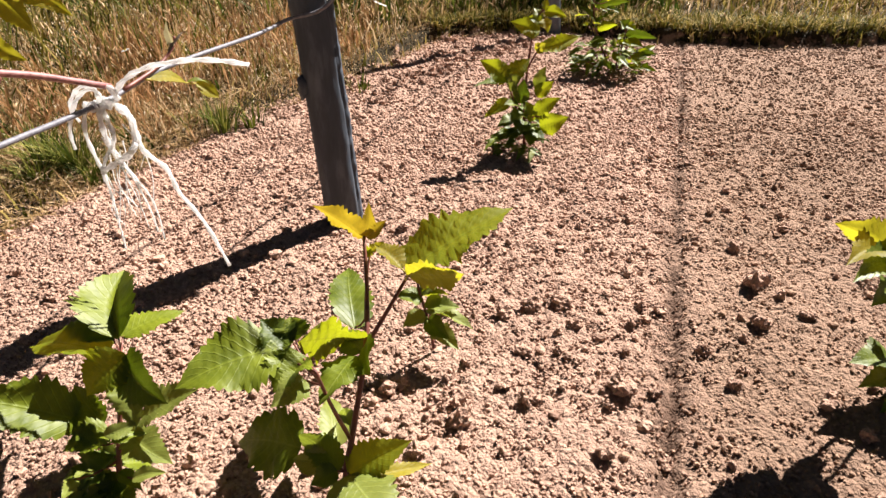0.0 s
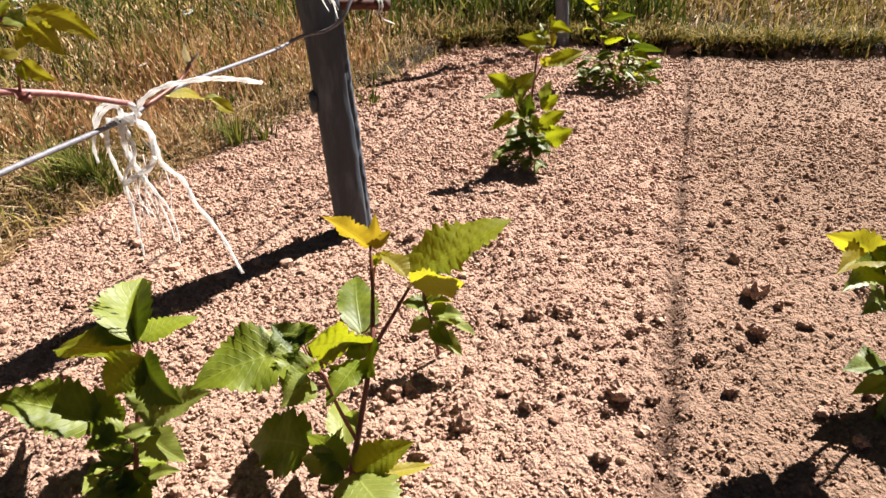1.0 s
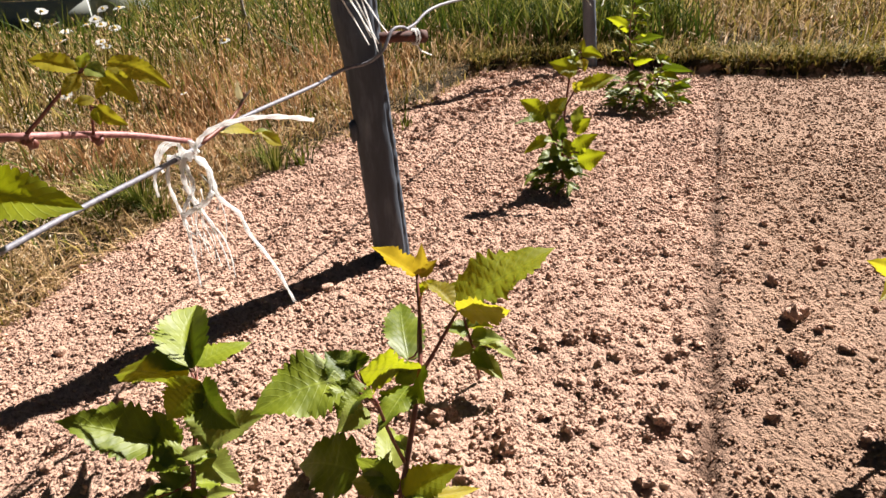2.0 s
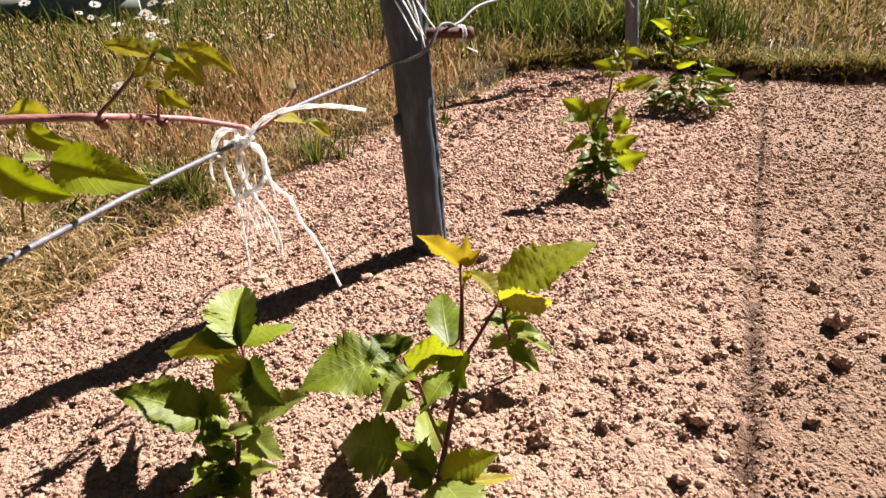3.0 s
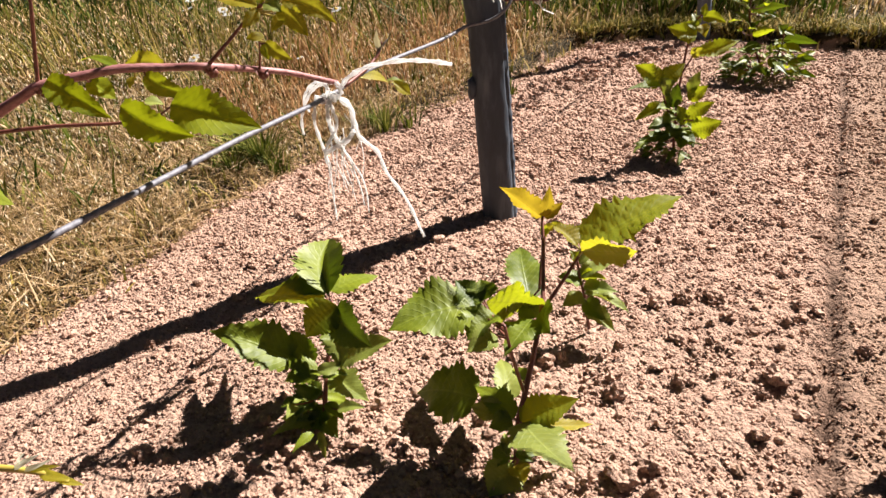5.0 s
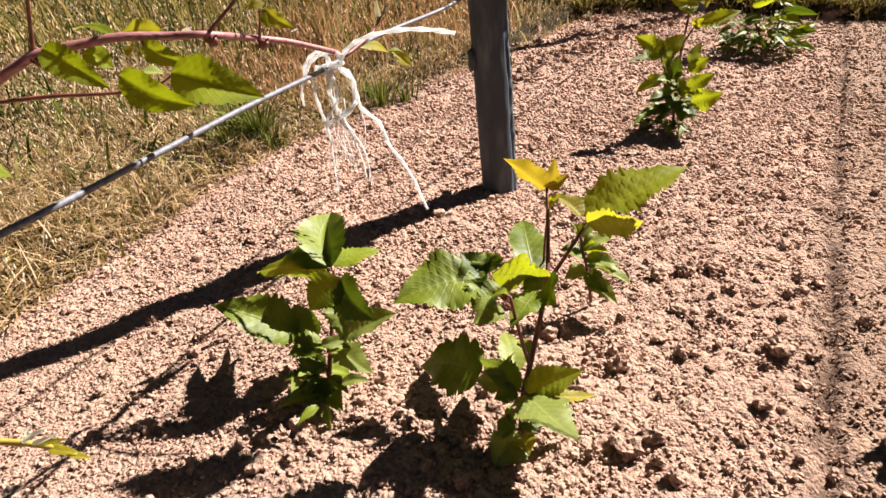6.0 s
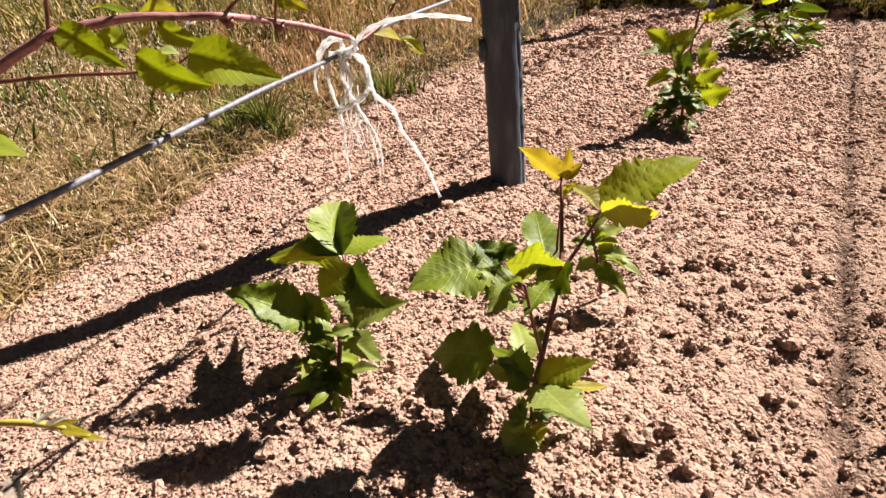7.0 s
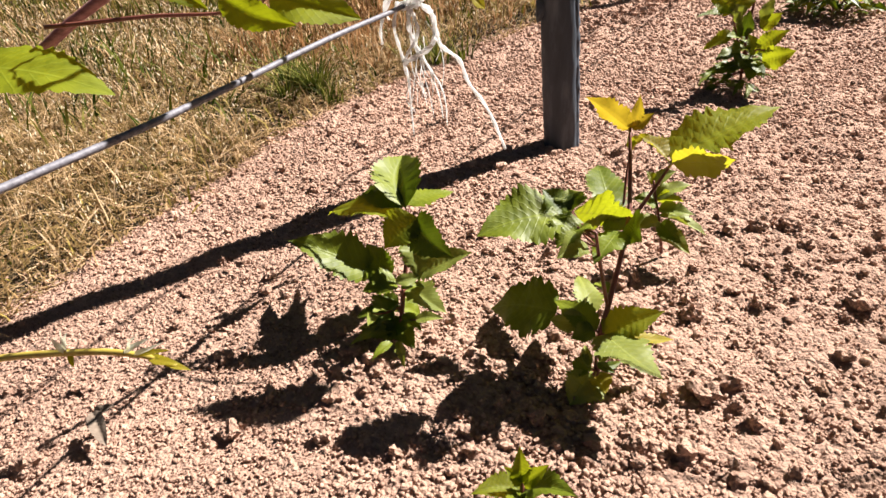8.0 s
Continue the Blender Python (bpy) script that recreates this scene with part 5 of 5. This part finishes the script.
def daisy(x, y, z, radius, seed):
    rnd = random.Random(seed)
    base = Vector((x + rnd.uniform(-0.04, 0.04), y + rnd.uniform(-0.04, 0.04), float(height(x, y))))
    top = Vector((x, y, z))
    ob = thing("daisy", base, "white ox-eye daisy in tall meadow grass", "flower", "daisies in the meadow")
    part("stalk", tube([base, (base + top) / 2 + Vector((0.01, 0, 0.02)), top], 0.0016, 0.0012, 5, 4), GREEN, ob)
    tilt = (rnd.uniform(-0.4, 0.4), rnd.uniform(-0.7, 0.1))
    part("petals", flower_geometry(top, radius, tilt, seed), PETAL, ob)
    vs, fs = lump(seed, 1)
    part("disc", ([top + Vector(v) * radius * 0.28 + Vector((0, 0, 0.003)) for v in vs], [tuple(f) for f in fs]), YELLOW, ob, "yellow flower disc")
    return ob


for x, y, z, r in ((-3.19, 4.2, 0.354, 0.036), (-2.51, 3.9, 0.362, 0.034), (-2.40, 3.8, 0.295, 0.036), (-2.28, 3.7, 0.268, 0.034), (-2.20, 3.5, 0.240, 0.034), (-2.22, 3.82, 0.284, 0.032),
                   (-2.20, 3.9, 0.306, 0.036), (-2.15, 3.86, 0.280, 0.036), (-2.30, 4.2, 0.335, 0.036), (-2.19, 4.2, 0.336, 0.038), (-2.04, 3.8, 0.265, 0.034), (-1.98, 3.5, 0.231, 0.032),
                   (-1.90, 3.4, 0.222, 0.026), (-1.69, 2.6, 0.146, 0.026), (-1.26, 3.4, 0.228, 0.030), (-1.14, 2.5, 0.160, 0.016), (-1.59, 3.9, 0.292, 0.022), (-1.36, 3.8, 0.264, 0.022), (-2.69, 4.0, 0.307, 0.022), (-2.62, 4.0, 0.277, 0.026)):
    daisy(x, y, z, r * 1.12, int(1000 * abs(x + y * 3)) % 97)

stake = thing("stake", (-1.302, 4.0, 0.0), "thin weathered grey stick standing in the grass", "stick")
part("shaft", tube([(-1.300, 4.0, -0.05), (-1.303, 4.0, 0.06), (-1.308, 4.0, 0.158), (-1.325, 4.0, 0.277), (-1.333, 4.0, 0.40), (-1.33, 4.0, 0.75)], 0.012, 0.010, 8, 4, 0.25, 3), WOOD, stake)


def box(x0, x1, y0, y1, z0, z1):
    v = [(x, y, z) for x in (x0, x1) for y in (y0, y1) for z in (z0, z1)]
    return v, [(0, 1, 3, 2), (4, 6, 7, 5), (0, 4, 5, 1), (2, 3, 7, 6), (0, 2, 6, 4), (1, 5, 7, 3)]


shed = thing("low_shed", (-4.6, 5.6, 0.0), "pale grey-green boarded low shed behind the meadow", "shed")
for k in range(3):
    part("board", box(-6.6, -2.95, 5.2, 5.225, 0.095 + 0.232 * k, 0.095 + 0.232 * k + 0.226), PANEL, shed)
part("sill", box(-6.6, -2.95, 5.215, 5.30, 0.0, 0.10), WOOD, shed, "dark weathered timber sill")
part("roof", box(-6.7, -2.85, 5.12, 6.6, 0.84, 0.88), WOOD, shed)
part("side_wall", box(-2.985, -2.96, 5.227, 6.5, 0.0, 0.84), PANEL, shed)


def tuft(x, y, tall, count, seed):
    """A clump of broad grass leaves."""
    rnd = random.Random(seed)
    z = float(height(x, y))
    ob = thing("grass_tuft", (x, y, z), "green clump of broad grass at the bed's edge", "grass clump", "grass clumps")
    for k in range(count):
        a, r = rnd.uniform(0, 6.283), rnd.uniform(0, 0.05)
        o = Vector((x + r * math.cos(a), y + r * math.sin(a), z - 0.003))
        h, lean, w = tall * rnd.uniform(0.6, 1.25), rnd.uniform(0.15, 0.9), rnd.uniform(0.0032, 0.0062)
        s = Vector((-math.sin(a), math.cos(a), 0))
        v, f = [], []
        for i in range(5):
            t = i / 4
            c = o + Vector((math.cos(a) * lean * h * t * t, math.sin(a) * lean * h * t * t, h * t * (1 - 0.3 * lean * t)))
            v += [c - s * w * (1 - t * 0.95), c + Vector((0, 0, 0.001)), c + s * w * (1 - t * 0.95)]
        for i in range(4):
            f += [(3 * i, 3 * i + 1, 3 * i + 4, 3 * i + 3), (3 * i + 1, 3 * i + 2, 3 * i + 5, 3 * i + 4)]
        part("grass_leaf", (v, f), TUFT, ob)


for k, (x, y, tall, count) in enumerate(((-1.003, 1.723, 0.15, 130), (-1.116, 1.779, 0.15, 100), (-0.936, 1.672, 0.09, 44), (-1.07, 1.647, 0.10, 50), (-0.66, 2.016, 0.12, 50), (-0.586, 2.105, 0.09, 36), (-0.732, 2.119, 0.08, 24), (-0.245, 2.47, 0.06, 22), (-1.23, 1.135, 0.05, 18), (-0.817, 2.108, 0.07, 20))):
    tuft(x, y, tall, count, 40 + k)

# ---- small things by the knot, and litter ----
twig = thing("dry_twig", (-0.355, 0.93, 0.468), "dry bramble twig end with bud, bound to the wire", "twig")
stem(twig, [(-0.381, 0.82, 0.462), (-0.365, 0.90, 0.472), (-0.352, 0.94, 0.492), (-0.350, 0.945, 0.505)], 0.003, 0.0018)
leaf(twig, (-0.352, 0.94, 0.492), (-0.353, 0.935, 0.528), 0.013, "c", BUD)
leaf(twig, (-0.356, 0.93, 0.486), (-0.335, 0.95, 0.512), 0.006, "c", DEAD)
stem(twig, [(-0.372, 0.87, 0.462), (-0.362, 0.93, 0.444), (-0.350, 0.97, 0.430)], 0.002, 0.0012, TENDER)
leaf(twig, (-0.372, 0.88, 0.462), (-0.345, 0.95, 0.432), 0.024, (0.1, -0.7, 0.6), YOUNG)
leaf(twig, (-0.345, 0.98, 0.428), (-0.318, 1.0, 0.398), 0.024, (0.1, -0.7, 0.6), YOUNG)
leaf(twig, (-0.352, 0.965, 0.432), (-0.325, 0.985, 0.425), 0.012, "u", FRESH)

# shoot over the cane, whose leaves shade the wire
stem(cane, [(-0.640, 0.500, 0.72), (-0.600, 0.500, 0.80), (-0.47, 0.51, 0.815), (-0.31, 0.58, 0.80)], 0.003, 0.002)
leaf(cane, (-0.309, 0.462, 0.762), (-0.294, 0.524, 0.750), 0.040, (0.5, 0.5, 0.7), FRESH, crease=0.2)
leaf(cane, (-0.288, 0.556, 0.762), (-0.272, 0.618, 0.750), 0.040, (0.5, 0.5, 0.7), FRESH, crease=0.2)

# unseen cane, added so that its leaf casts a shadow on the soil
arching_cane = thing("bramble_cane", (0.74, 0.72, 0.0), "tall green bramble cane arching unseen over the bed, added for its leaf's shadow", "bramble", "")
stem(arching_cane, [(0.74, 0.72, -0.02), (0.77, 0.78, 0.35), (0.72, 0.84, 0.62), (0.55, 0.88, 0.75), (0.38, 0.88, 0.73), (0.209, 0.865, 0.72), (0.051, 0.892, 0.705)], 0.0032, 0.0018)
leaf(arching_cane, (0.046, 0.916, 0.7), (-0.15, 0.872, 0.7), 0.085, "u", OLD, lobes=0.1)

# dark bracts where the side shoots leave the cane
for k, (x, y, z) in enumerate(((-0.466, 0.585, 0.539), (-0.436, 0.660, 0.518), (-0.634, 0.505, 0.538))):
    part("node", knob((x, y, z), 0.0066, 60 + k, (1.0, 0.8, 1.1)), STEM, cane, "brown swelling at a side shoot")
    part("bract", blade((x + 0.004, y - 0.004, z - 0.001), (x + 0.011, y - 0.006, z + 0.008), 0.006, "c", 90 + k), STEM, cane)
    part("bract", blade((x - 0.004, y - 0.004, z - 0.002), (x - 0.008, y - 0.006, z + 0.008), 0.005, "c", 95 + k), STEM, cane)

litter = thing("dead_leaf", (-0.745, 0.300, 0.0), "curled grey dead leaf lying on the soil", "dead leaf")
part("leaf", blade((-0.770, 0.322, 0.016), (-0.715, 0.275, 0.010), 0.022, (0.2, -0.4, 0.9), 77), DEAD, litter)
part("leaf", blade((-0.768, 0.322, 0.016), (-0.740, 0.332, 0.024), 0.014, "u", 78), DEAD, litter)

# ---- large clods in the soil ----
CLODS = []
for s in range(8):
    vs, fs = lump(s + 40, 3)
    off = Vector((s * 5.1, 2.0, s * 1.3))
    vs = np.array([Vector(v) * (1 + 0.30 * noise.noise(Vector(v) * 3.5 + off) + 0.20 * noise.noise(Vector(v) * 8.0 + off)) for v in vs])
    CLODS.append(mesh_from("clod", vs, [tuple(f) for f in fs], BIG_CLOD, False))


def clod(x, y, r, k):
    ob = new("clod", CLODS[k % 8])
    ob.parent = ground
    ob.matrix_basis = pose(x, y, float(height(x, y)) + 0.52 * r, 0, 0, 57 * k) @ Matrix.Diagonal((r, r, r, 1))


for k, (x, y, r) in enumerate(((0.147, 0.935, 0.014), (0.198, 0.955, 0.016), (0.26, 0.965, 0.014), (0.307, 0.732, 0.019), (0.057, 0.676, 0.017), (0.159, 0.716, 0.013), (0.648, 1.019, 0.022),
                               (0.68, 1.177, 0.016), (0.604, 0.891, 0.016), (-0.007, 0.618, 0.013), (0.254, 0.605, 0.012), (0.377, 0.901, 0.011), (0.024, 0.958, 0.011), (0.488, 0.735, 0.012),
                               (0.265, 0.89, 0.011), (-0.058, 0.753, 0.014), (-0.879, 1.176, 0.013), (-0.66, 0.482, 0.014), (0.051, 0.505, 0.016), (0.094, 0.529, 0.015), (0.109, 0.46, 0.013),
                               (0.018, 0.397, 0.017), (0.058, 0.68, 0.015), (-0.83, 0.246, 0.016), (-0.574, 0.337, 0.014), (-0.04, 0.4, 0.013), (0.077, 0.37, 0.014), (0.438, 0.942, 0.011))):
    clod(x, y, r * 0.95, k)
rnd = random.Random(9)
for k in range(230):
    x, y = rnd.uniform(-1.0, 1.1), 0.15 + 1.75 * rnd.random() ** 1.2
    if float(bed_distance(np.array(x), np.array(y))) > 0.03:
        clod(x, y, rnd.uniform(0.0055, 0.0105), k)
for cx, cy, count in ((-0.40, 0.53, 26), (-0.13, 0.44, 28), (0.02, 0.82, 10), (0.29, 1.74, 14)):
    for k in range(count):
        a, out = rnd.uniform(0, 6.283), rnd.uniform(0.035, 0.17)
        clod(cx + math.cos(a) * out, cy + math.sin(a) * out * 0.75, rnd.uniform(0.005, 0.011), k)
for k in range(110):
    x, y = rnd.uniform(-0.45, 0.5), rnd.uniform(2.3, 3.5)
    if 0.02 < float(bed_distance(np.array(x), np.array(y))) < 0.4:
        clod(x, y, rnd.uniform(0.008, 0.018), k)
for k in range(60):
    t = rnd.random()
    x, y = 0.62 - 0.75 * t + rnd.uniform(-0.07, 0.05), 3.44 - 0.86 * t + rnd.uniform(-0.05, 0.08)
    if float(bed_distance(np.array(x), np.array(y))) > 0.02:
        clod(x, y, rnd.uniform(0.008, 0.017), k)
